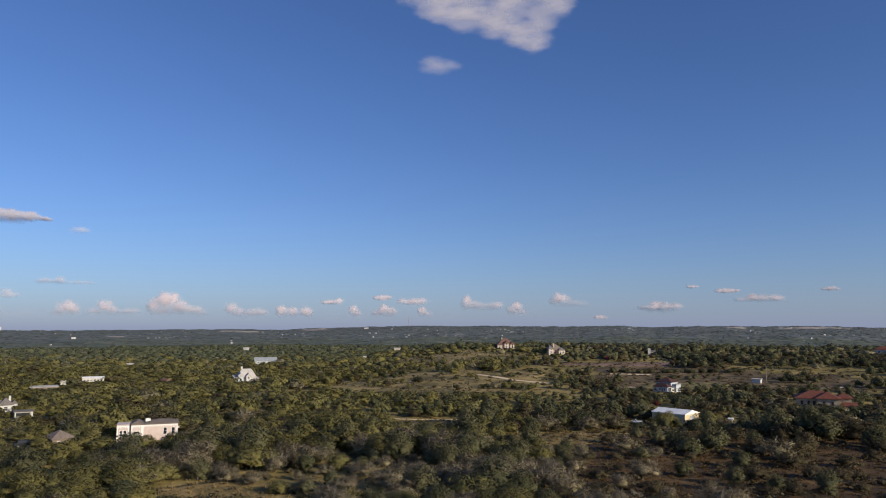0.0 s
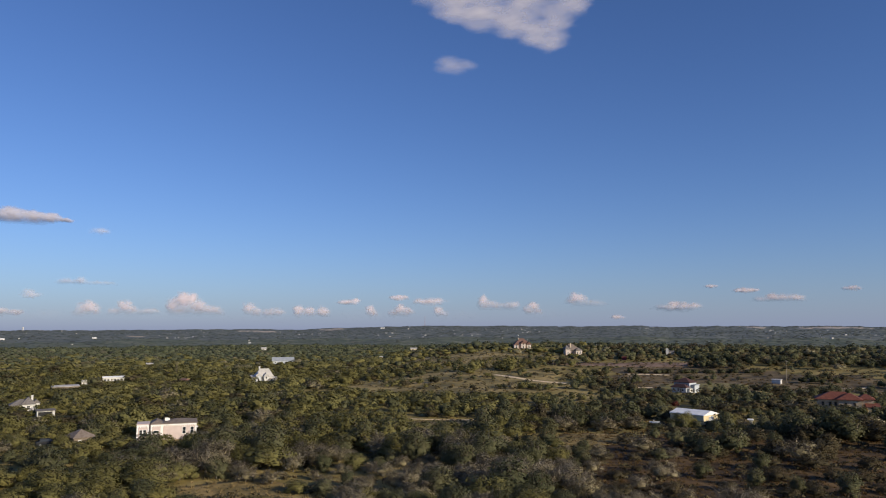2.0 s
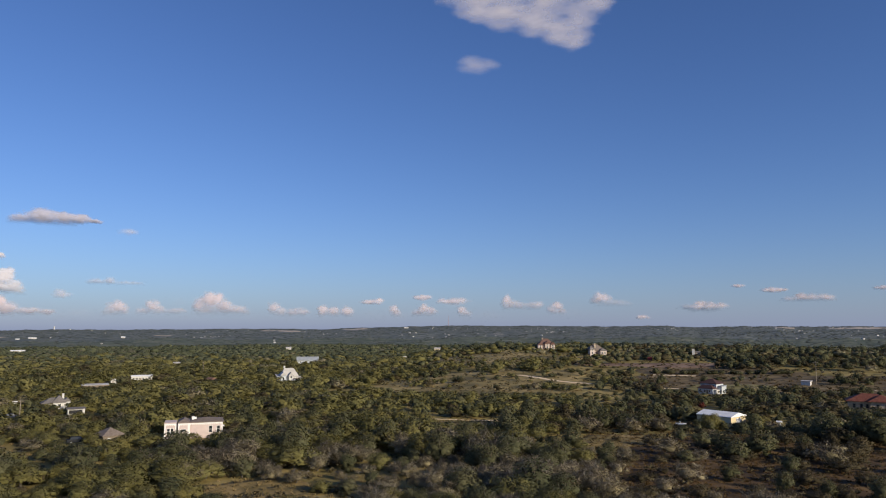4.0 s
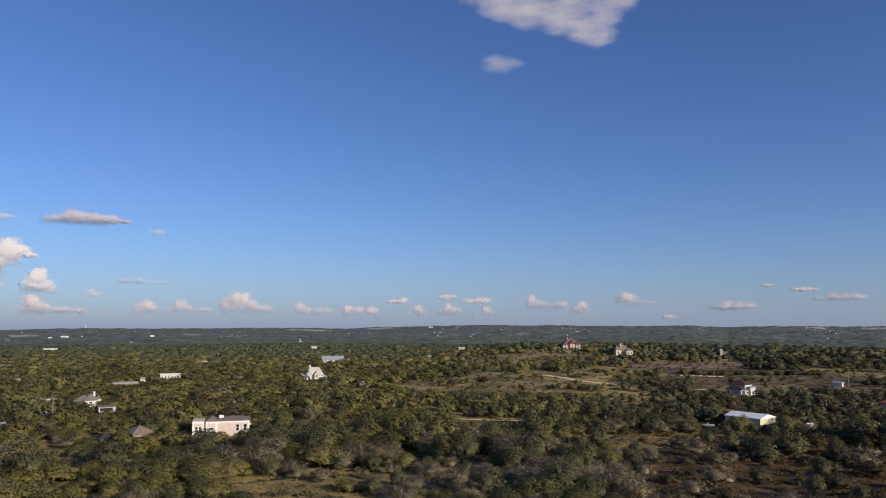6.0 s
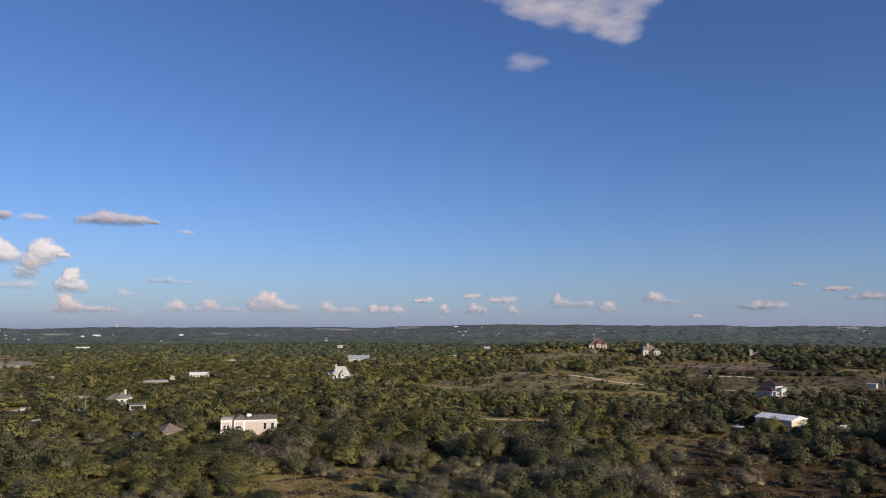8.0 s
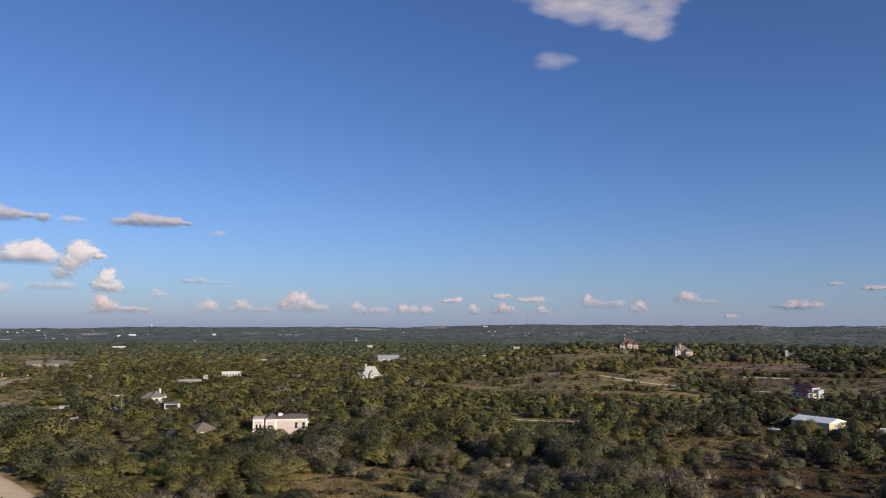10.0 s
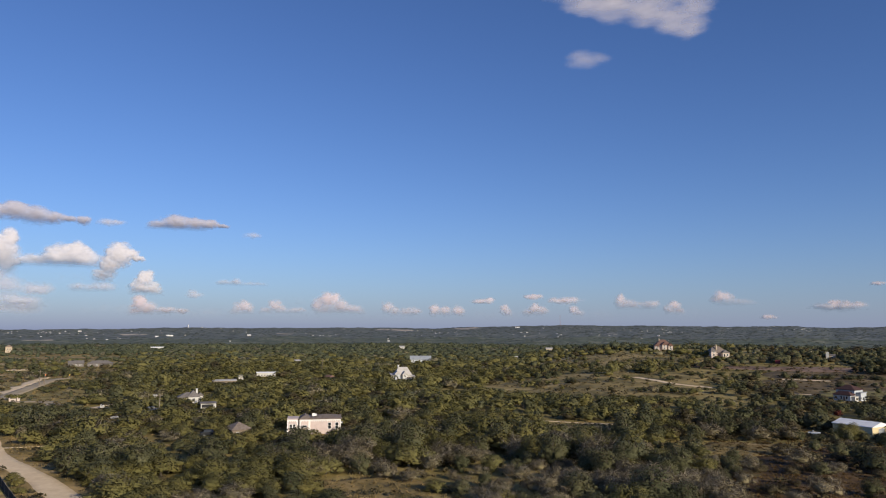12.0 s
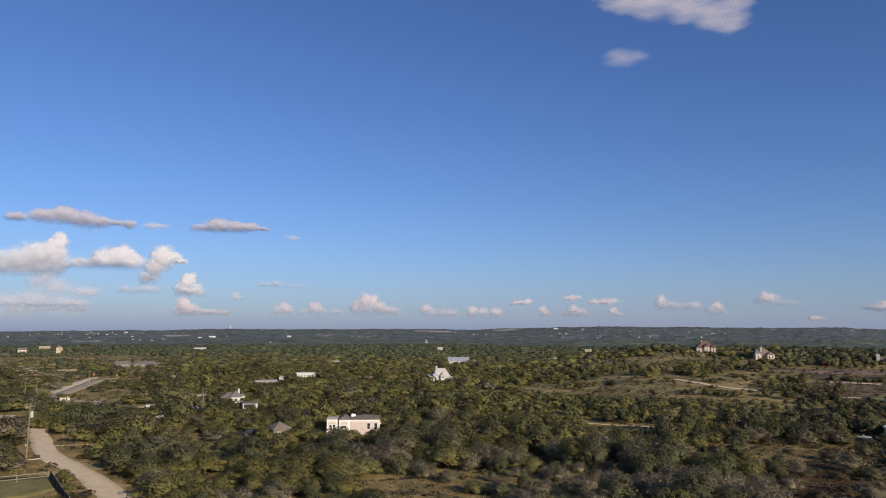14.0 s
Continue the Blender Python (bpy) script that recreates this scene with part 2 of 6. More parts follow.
# ---- mesh helpers ----


def mesh_object(name, verts, faces, mat, parent=None, smooth=False):
    """Verts (n, 3) and faces (m, 3 or 4) as numpy arrays, into one mesh object."""
    verts, faces = np.asarray(verts, np.float32), np.asarray(faces, np.int32)
    me = bpy.data.meshes.new(name)
    me.vertices.add(len(verts))
    me.vertices.foreach_set("co", verts.ravel())
    me.loops.add(faces.size)
    me.loops.foreach_set("vertex_index", faces.ravel())
    me.polygons.add(len(faces))
    me.polygons.foreach_set("loop_start", np.arange(0, faces.size, faces.shape[1], dtype=np.int32))
    me.update(calc_edges=True)
    if smooth:
        me.polygons.foreach_set("use_smooth", np.ones(len(faces), bool))
    for m in (mat if isinstance(mat, (list, tuple)) else [mat]):
        me.materials.append(m)
    ob = new(name, me)
    ob.parent = parent
    return ob


def part(name, bm, mat, parent, label="", smooth=False):
    me = bpy.data.meshes.new(name)
    bmesh.ops.recalc_face_normals(bm, faces=bm.faces)
    bm.to_mesh(me)
    bm.free()
    me.materials.append(mat)
    if smooth:
        me.polygons.foreach_set("use_smooth", np.ones(len(me.polygons), bool))
    ob = new(name, me)
    ob.parent = parent
    return tagged(ob, label)


def hull(bm, points):
    """A convex solid from its corners."""
    vs = [bm.verts.new(p) for p in points]
    bmesh.ops.convex_hull(bm, input=vs)


def block(bm, x0, x1, y0, y1, z0, z1):
    v = [bm.verts.new((x, y, z)) for z in (z0, z1) for x, y in ((x0, y0), (x1, y0), (x1, y1), (x0, y1))]
    for f in ((0, 3, 2, 1), (4, 5, 6, 7), (0, 1, 5, 4), (1, 2, 6, 5), (2, 3, 7, 6), (3, 0, 4, 7)):
        bm.faces.new([v[i] for i in f])


def rod(bm, a, b, r0, r1, sides=6):
    a, b = Vector(a), Vector(b)
    m = Matrix.Translation((a + b) / 2) @ (b - a).to_track_quat("Z", "Y").to_matrix().to_4x4()
    bmesh.ops.create_cone(bm, cap_ends=True, segments=sides, radius1=r0, radius2=r1, depth=(b - a).length, matrix=m)


def ease(a, b, x):
    t = np.clip((x - a) / (b - a), 0, 1)
    return t * t * (3 - 2 * t)


# ---- ground ----
RIDGE_AZ = [-60, -32, -29, -26, -23.6, -20, -16.8, -14, -8, -3.5, 3, 8.4, 12.8, 19, 27, 32, 36.5, 42, 47.5, 70]
RIDGE_EL = [-0.1, -0.08, 0.0, 0.04, 0.0, 0.04, -0.05, 0.04, 0.0, 0.04, 0.04, -0.09, -0.25, -0.22, -0.29, -0.26, -0.37, -0.43, -0.48, -0.5]
RIDGE_R = 4350.0


def ground_z(x, y):
    """Height of the land: a plateau, a low hill to the right, a valley beyond it and wooded ridges at the horizon."""
    r = np.hypot(x, y)
    az = np.degrees(np.arctan2(-x, y))
    z = 0.5 * np.sin(x / 37 + 1) * np.sin(y / 53) + 0.5 * np.sin((x + y) / 90)
    z = z + 11 * ease(300, 620, r) * ease(8, -2, az)
    z = z - 11 * ease(640, 900, r) * ease(8, -2, az)
    z = z - 42 * ease(1000, 1700, r)
    crest = EYE + RIDGE_R * np.tan(np.radians(np.interp(az, RIDGE_AZ, RIDGE_EL))) - 2 + 1.3 * np.sin(az * 1.3 + np.sin(az * 2.1)) + 0.6 * np.sin(az * 4.7)
    rise = np.clip((r - 1900) / (RIDGE_R - 1900), 0, 1)
    z = z + (crest + 42) * rise ** 0.85
    roll = np.sin(r / 230 + 2.2 * np.sin(az / 7)) * np.sin(az / 3.1 + r / 900) + 0.6 * np.sin(r / 130 + az / 2)
    z = z + 4.0 * roll * ease(1900, 2600, r) * (1 - ease(3700, 4250, r))
    z = z + 0.5 * ease(1900, 2300, r) * (np.sin(x / 7.3 + 3 * np.sin(y / 31)) + np.sin(x / 17.9 - y / 41) + np.sin(y / 12.7 + x / 53))
    return z - 60 * ease(4400, 4950, r)


def gz(x, y):
    return float(ground_z(np.float64(x), np.float64(y)))


az_steps = np.r_[np.arange(-180, -42, 6), np.arange(-42, 56, 0.25), np.arange(56, 180, 6)]
r_steps = np.r_[0.02, 20, 50, np.geomspace(80, 4950, 170)]
aa, rr = np.meshgrid(np.radians(az_steps), r_steps)
gx, gy = 1.5 - rr * np.sin(aa), rr * np.cos(aa) - 4.0
gverts = np.stack([gx, gy, ground_z(gx, gy)], -1).reshape(-1, 3)
na, nr = len(az_steps), len(r_steps)
ii, jj = np.meshgrid(np.arange(nr - 1), np.arange(na), indexing="ij")
j2 = (jj + 1) % na
gfaces = np.stack([ii * na + jj, (ii + 1) * na + jj, (ii + 1) * na + j2, ii * na + j2], -1).reshape(-1, 4)[:, ::-1]
ground = mesh_object("ground", gverts, gfaces, [GROUND, VALLEY_GROUND, HAZED_GROUND], smooth=True)
# the further rings take the haze-tinted floors
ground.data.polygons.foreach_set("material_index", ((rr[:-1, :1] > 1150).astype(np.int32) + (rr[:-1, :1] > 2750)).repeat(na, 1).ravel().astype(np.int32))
tagged(ground, "rolling dry hill country ground with scrub and clearings", "ground", kind="structure")


def smooth_line(points, step=2.0):
    """A Catmull-Rom line through plan points."""
    p = [np.array(q, float) for q in points]
    p = [2 * p[0] - p[1]] + p + [2 * p[-1] - p[-2]]
    out = []
    for a, b, c, d in zip(p, p[1:], p[2:], p[3:]):
        n = max(2, int(np.linalg.norm(c - b) / step))
        for t in np.arange(n) / n:
            out.append(0.5 * (2 * b + (c - a) * t + (2 * a - 5 * b + 4 * c - d) * t ** 2 + (3 * b - a - 3 * c + d) * t ** 3))
    return np.array(out + [p[-2]])


def track(name, points, width, mat, label, lift=0.06, ragged=0.5, category="road"):
    """A strip of road laid on the ground, with uneven edges and a sunk skirt."""
    rng = np.random.default_rng(len(name) + int(abs(points[0][0])))
    line = smooth_line(points)
    tang = np.gradient(line, axis=0)
    side = np.stack([-tang[:, 1], tang[:, 0]], -1) / np.linalg.norm(tang, axis=1)[:, None]
    cols = np.array([-1.0, -0.97, -0.4, 0.4, 0.97, 1.0])
    blur = np.ones(3) / 3
    wl_, wr_ = (width / 2 + np.convolve(rng.uniform(-ragged, ragged, len(line) + 2) * 1.4, blur, "valid") for _ in range(2))
    verts = []
    for c in cols:
        off = np.where(c < 0, wl_, wr_) * c
        xy = line + side * off[:, None]
        verts.append(np.c_[xy, ground_z(xy[:, 0], xy[:, 1]) + (lift if abs(c) < 0.99 else -0.25)])
    verts = np.stack(verts, 1)
    n = len(line)
    i, j = np.meshgrid(np.arange(n - 1), np.arange(5), indexing="ij")
    faces = np.stack([i * 6 + j, (i + 1) * 6 + j, (i + 1) * 6 + j + 1, i * 6 + j + 1], -1).reshape(-1, 4)
    ob = mesh_object(name, verts.reshape(-1, 3), faces[:, ::-1], mat, smooth=True)
    return tagged(ob, label, category, kind="structure")


def patch(name, x, y, rx, ry, turn, mat, label, lift=0.05, category="clearing", seed=1):
    """An uneven patch of open ground that follows the land."""
    rng = np.random.default_rng(seed)
    ph = rng.uniform(0, 6.28, 4)
    ang = np.linspace(0, 2 * np.pi, 48, endpoint=False)
    edge = 1 + 0.14 * np.sin(2 * ang + ph[0]) + 0.10 * np.sin(3 * ang + ph[1]) + 0.07 * np.sin(5 * ang + ph[2]) + 0.05 * np.sin(9 * ang + ph[3])
    rings = [0.02, 0.25, 0.5, 0.75, 0.97, 1.0]
    c, s = math.cos(radians(turn)), math.sin(radians(turn))
    verts = []
    for k in rings:
        u, v = rx * k * edge * np.cos(ang), ry * k * edge * np.sin(ang)
        px, py = x + u * c - v * s, y + u * s + v * c
        verts.append(np.stack([px, py, ground_z(px, py) + (lift if k < 0.99 else -0.3)], -1))
    i, j = np.meshgrid(np.arange(len(rings) - 1), np.arange(48), indexing="ij")
    faces = np.stack([i * 48 + j, (i + 1) * 48 + j, (i + 1) * 48 + (j + 1) % 48, i * 48 + (j + 1) % 48], -1).reshape(-1, 4)
    ob = mesh_object(name, np.concatenate(verts), faces, mat, smooth=True)
    return tagged(ob, label, category, kind="structure")


DIRT = [(-68.5, 91), (-85, 105.2), (-93, 111.8), (-104.2, 120.4), (-119.2, 130.2), (-134, 139.2), (-151.5, 154.2), (-169, 170.1), (-176, 177)]
track("dirt_road", DIRT, 5.3, CALICHE, "pale caliche dirt road winding between oaks", ragged=0.3, lift=0.08)
track("grass_verge", DIRT, 15.0, GRASS, "dry grass verge along the dirt road", ragged=2.5, lift=0.03, category="verge")
patch("clearing", -150, 140, 16, 10, 45, GRASS, "dry olive grass beside the dirt road", lift=0.035, seed=15)
patch("clearing", -330, 345, 62, 34, 45, GRASS, "dry olive grass round limestone outcrops", lift=0.03, seed=17)
patch("clearing", -560, 590, 150, 60, 45, GRASS, "dry open fields before distant houses", seed=16)
track("dirt_track", [(-145.5, 149), (-139.6, 152.5), (-132, 157)], 1.5, CALICHE, "narrow pale dirt track off the road", ragged=0.25, lift=0.05)
track("side_track", [(-132, 138), (-134.5, 134.6), (-139, 130)], 1.7, CALICHE, "narrow pale dirt spur beside the road", ragged=0.25, lift=0.05)
track("asphalt_road", [(-236, 246), (-246, 259), (-258, 280), (-272, 304), (-285, 327), (-290, 344)], 7.0, ASPHALT, "weathered grey asphalt road curving through scrub", ragged=0.1)
track("gravel_shoulder", [(-251, 262), (-266, 283), (-283, 309), (-298, 334), (-306, 350)], 5.0, CALICHE, "pale graded roadside gravel bank", ragged=2.2, lift=0.05)
track("gravel_drive", [(-226, 240), (-217, 243.5), (-210, 241), (-199, 232)], 5.0, ASPHALT, "grey gravel drive in a clearing", ragged=0.6)
track("pale_drive", [(-179, 226), (-180.5, 232), (-181.5, 239)], 3.4, CALICHE, "short pale drive among oaks", ragged=0.4)
track("caliche_lane", [(20, 404), (26, 397), (32, 388), (39, 377), (48, 370), (55, 366)], 4.0, CALICHE, "pale caliche lane across a dry meadow", ragged=0.6)
track("grass_track", [(-18, 233), (-10, 232), (0, 232), (8, 234)], 1.5, CALICHE, "pale dirt track between oaks", ragged=0.4)
track("gravel_drive", [(86, 348.5), (92, 347.5), (98, 346), (105, 343.5)], 2.6, CALICHE, "pale gravel drive beside a house", ragged=0.4)
track("hill_lane", [(96, 408), (104, 406.5), (112, 404), (118, 402)], 4.5, CALICHE, "pale lane along a dry slope", ragged=0.5)
track("yard_track", [(128, 338), (146, 333), (168, 331), (190, 334)], 3.0, CALICHE, "pale worn track in dry grass", ragged=0.5)
patch("caliche_yard", -208, 192.5, 4.5, 6, 45, CALICHE, "pale bare caliche yard beside the road", seed=2)
patch("lawn", -118, 108, 13, 13, 45, LAWN, "mown lawn inside a rail fence", seed=3)
patch("clearing", -42, 129, 16, 9, -8, GRASS, "golden dry grass clearing among shrubs", seed=4)
patch("clearing", 5, 374, 62, 56, 0, MEADOW, "dry golden meadow on a gentle slope", seed=5)
patch("clearing", 12, 512, 60, 50, 0, MEADOW, "dry golden meadow near the hilltop", seed=6)
patch("clearing", -55, 350, 12, 26, 10, LAWN, "green grass glade among oaks", seed=7)
patch("clearing", -22, 206, 7, 4, 0, LAWN, "green grass glade among oaks", seed=8)
patch("clearing", 118, 350, 26, 14, 0, LAWN, "green yard round a house", lift=0.09, seed=9)
patch("clearing", 128, 392, 58, 52, 0, SLOPE, "dry brown slope below a tree line", seed=14)
patch("clearing", 112, 456, 48, 13, -4, CLAY, "bare reddish clay terrace on a hillside", lift=0.09, seed=19)
patch("clearing", 172, 352, 52, 34, 0, SLOPE, "dry brown slope beside a tall pole", lift=0.06, seed=21)
patch("clearing", 78, 158, 62, 46, 10, SHADED_RUSSET, "russet dry grass slope with scrub, shade darkened into its colour", lift=0.04, seed=10)
patch("clearing", 36, 192, 14, 12, 0, GRASS, "dry tan grass opening in scrub", lift=0.07, seed=11)
patch("clearing", -470, 520, 90, 40, 40, GRASS, "dry open field before distant houses", seed=12)
patch("clearing", -290, 400, 30, 18, 30, GRASS, "dry grass strip beside the road", seed=13)
ROCKS = ((-432, 418, 3.6, 4), (-405, 396, 2.6, 3), (-389, 385, 3, 3), (-411, 413, 2.2, 3), (-356, 364, 2.6, 3), (-362, 350, 2.4, 2.6), (-348, 345, 2.8, 2.6), (-481, 530, 13, 9), (-371, 398, 9, 7), (-431, 442, 4, 4),
         (-398, 380, 2, 2.4), (-375, 372, 1.8, 2.4), (-345, 356, 2, 2.6), (-196, 216, 3, 2))
for i, (px, py, a, b) in enumerate(ROCKS):
    patch("bare_ground", px, py, a, b, 45, CALICHE, "pale bare limestone ground among scrub", seed=40 + i)

# ---- houses ----


def roof_solid(bm, kind, x0, x1, y0, y1, z, rh, over, along="x", thick=0.22):
    """A roof over the rectangle, with eaves: hip, gable, shed or flat."""
    a0, a1, b0, b1 = x0 - over, x1 + over, y0 - over, y1 + over
    low = [(a0, b0, z), (a1, b0, z), (a1, b1, z), (a0, b1, z)]
    low += [(p, q, z + thick) for p, q, _ in low]
    mx, my = (a0 + a1) / 2, (b0 + b1) / 2
    if kind == "hip":
        if along == "x":
            k = min((b1 - b0) / 2, (a1 - a0) / 2 - 0.3)
            top = [(a0 + k, my, z + rh), (a1 - k, my, z + rh)]
        else:
            k = min((a1 - a0) / 2, (b1 - b0) / 2 - 0.3)
            top = [(mx, b0 + k, z + rh), (mx, b1 - k, z + rh)]
    elif kind == "gable":
        top = [(a0, my, z + rh), (a1, my, z + rh)] if along == "x" else [(mx, b0, z + rh), (mx, b1, z + rh)]
    elif kind == "shed":
        top = [(a0, b1, z + rh), (a1, b1, z + rh)]
    else:
        top = [(a0, b0, z + rh), (a1, b0, z + rh), (a1, b1, z + rh), (a0, b1, z + rh)]
    hull(bm, low + top)


def wall_solid(bm, x0, x1, y0, y1, h, kind="", rh=0.0, along="x"):
    if kind == "gable":
        mx, my = (x0 + x1) / 2, (y0 + y1) / 2
        low = [(x, y, z) for z in (-0.6, h) for x, y in ((x0, y0), (x1, y0), (x1, y1), (x0, y1))]
        top = [(x0, my, h + rh * 0.92), (x1, my, h + rh * 0.92)] if along == "x" else [(mx, y0, h + rh * 0.92), (mx, y1, h + rh * 0.92)]
        hull(bm, low + top)
    else:
        block(bm, x0, x1, y0, y1, -0.6, h)


def window(parent, x, z, w, h, y, side="front", mullion=True, trim=None):
    """A framed window standing 6 cm proud of its wall, with a set-back pane. side: front (towards -y), right (+x) or left (-x)."""
    t = 0.12
    frame_bm, pane_bm = bmesh.new(), bmesh.new()
    for a0, a1, c0, c1 in ((x - w / 2 - t, x - w / 2, z - t, z + h + t), (x + w / 2, x + w / 2 + t, z - t, z + h + t),
                           (x - w / 2, x + w / 2, z - t, z), (x - w / 2, x + w / 2, z + h, z + h + t)):
        block(frame_bm, a0, a1, -0.07, 0.02, c0, c1)
    if mullion:
        block(frame_bm, x - w / 2, x + w / 2, -0.06, 0.02, z + h / 2 - 0.03, z + h / 2 + 0.03)
    block(pane_bm, x - w / 2 + 0.01, x + w / 2 - 0.01, -0.03, 0.01, z + 0.01, z + h - 0.01)
    m = {"front": pose(0, y, 0), "right": pose(y, 0, 0, 0, 0, 90), "left": pose(y, 0, 0, 0, 0, -90)}[side]
    f = part("window", frame_bm, trim or TRIM, parent, "")
    f.matrix_basis = m
    part("pane", pane_bm, GLASS, f, "dark glass pane")
    return f


def door_part(parent, x, y, w=1.0, h=2.1, mat=None):
    bm = bmesh.new()
    block(bm, x - w / 2, x + w / 2, y - 0.06, y + 0.02, 0, h)
    d = part("door", bm, mat or WOOD, parent, "panelled entrance door")
    bm = bmesh.new()
    block(bm, x + w / 2 - 0.16, x + w / 2 - 0.08, y - 0.11, y - 0.06, 0.95, 1.07)
    part("handle", bm, STEEL, d, "metal handle")


def chimney_part(parent, x, y, z0, z1, w=0.9, mat=None):
    bm = bmesh.new()
    block(bm, x - w / 2, x + w / 2, y - w / 2, y + w / 2, z0, z1)
    block(bm, x - w / 2 - 0.1, x + w / 2 + 0.1, y - w / 2 - 0.1, y + w / 2 + 0.1, z1, z1 + 0.18)
    part("chimney", bm, mat or STONE, parent, "square masonry chimney")


KEEP = []          # plan circles that stay free of trees: x, y, radius
SIGHT = []         # camera sight lines kept open: azimuth from, to, distance, lowest height that stays open


def thing(name, label, category, x, y, rz, group="", clear=0.0, z=None, size=1.0):
    e = new(name)
    e.empty_display_size = 1.0
    e.matrix_basis = pose(x, y, gz(x, y) if z is None else z, 0, 0, rz) @ Matrix.Diagonal((size, size, size, 1))
    if clear:
        KEEP.append((x, y, clear))
    return tagged(e, label, category, group)


def keep_in_view(x, y, half_width, low, reach=0.45):
    """Caps the trees between the camera and a place so it stays in view."""
    r, a = math.hypot(x, y), math.degrees(math.atan2(-x, y))
    h = math.degrees(half_width / r)
    SIGHT.append((a - h, a + h, r, gz(x, y) + low, reach))


def volume(parent, walls, roof, x0, x1, y0, y1, h, kind, rh, over=0.5, along="x", names=("wall", "roof")):
    bm = bmesh.new()
    wall_solid(bm, x0, x1, y0, y1, h, kind, rh, along)
    part(names[0], bm, walls, parent)
    bm = bmesh.new()
    roof_solid(bm, kind, x0, x1, y0, y1, h, rh, over, along)
    part(names[1], bm, roof, parent)


def pink_house():
    x, y = -78.0, 189.0
    e = thing("house", "pale pink stucco house with brown hipped roof and white trim", "house", x, y, 22, clear=11, size=0.82)
    keep_in_view(x, y, 9, 1.9)
    volume(e, PINK, BROWN_SHINGLE, -1.4, 9.0, -4.5, 5.0, 4.9, "hip", 1.15, 0.35)
    volume(e, PINK, BROWN_SHINGLE, -4.6, -1.4, -5.1, 3.0, 5.0, "hip", 1.2, 0.25, "y", ("bay_wall", "bay_roof"))
    volume(e, PINK, PINK, -8.7, -5.2, -4.6, 2.0, 4.9, "flat", 0.3, 0.1, "x", ("wing_wall", "wing_parapet"))
    volume(e, PINK, BROWN_SHINGLE, -5.2, -4.6, -3.4, 1.0, 4.4, "flat", 0.2, 0.0, "x", ("link_wall", "link_roof"))
    for i, (a, b, c) in enumerate(((-1.4, 9.0, -4.5), (-4.6, -1.4, -5.1), (-8.7, -5.2, -4.6))):
        bm = bmesh.new()
        block(bm, a - 0.08, b + 0.08, c - 0.12, c - 0.003, 4.45, 4.88)
        part("cornice", bm, TRIM, e, "white moulded cornice")
        for q in np.arange(a + 0.5, b - 0.4, 0.62):
            bm = bmesh.new()
            block(bm, q - 0.15, q + 0.15, c - 0.10, c - 0.003, 4.12, 4.44)
            part("dentil", bm, TRIM, e)
        for q in (a + 0.16, b - 0.16):
            bm = bmesh.new()
            block(bm, q - 0.2, q + 0.2, c - 0.07, c - 0.003, -0.4, 4.44)
            part("corner_trim", bm, TRIM, e, "white corner board")
    window(e, 5.3, 1.7, 0.95, 2.0, -4.503)
    window(e, 7.7, 1.7, 0.95, 2.0, -4.503)
    window(e, -3.0, 2.3, 1.5, 0.7, -5.103, mullion=False)
    window(e, -7.5, 1.7, 0.8, 1.6, -4.603)
    window(e, -6.4, 1.7, 0.8, 1.6, -4.603)
    bm = bmesh.new()
    block(bm, -0.6, 0.4, -0.5, 0.4, 5.4, 6.35)
    block(bm, 0.4, 0.9, -0.4, 0.2, 5.4, 6.2)
    part("roof_vent", bm, TRIM, e, "white boxed roof vent")
    bm = bmesh.new()
    block(bm, 9.0, 9.6, -4.3, -2.0, 3.4, 3.6)
    part("awning", bm, TRIM, e, "small white side awning")
    window(e, 0.5, 1.6, 0.95, 2.0, 9.003, "right")


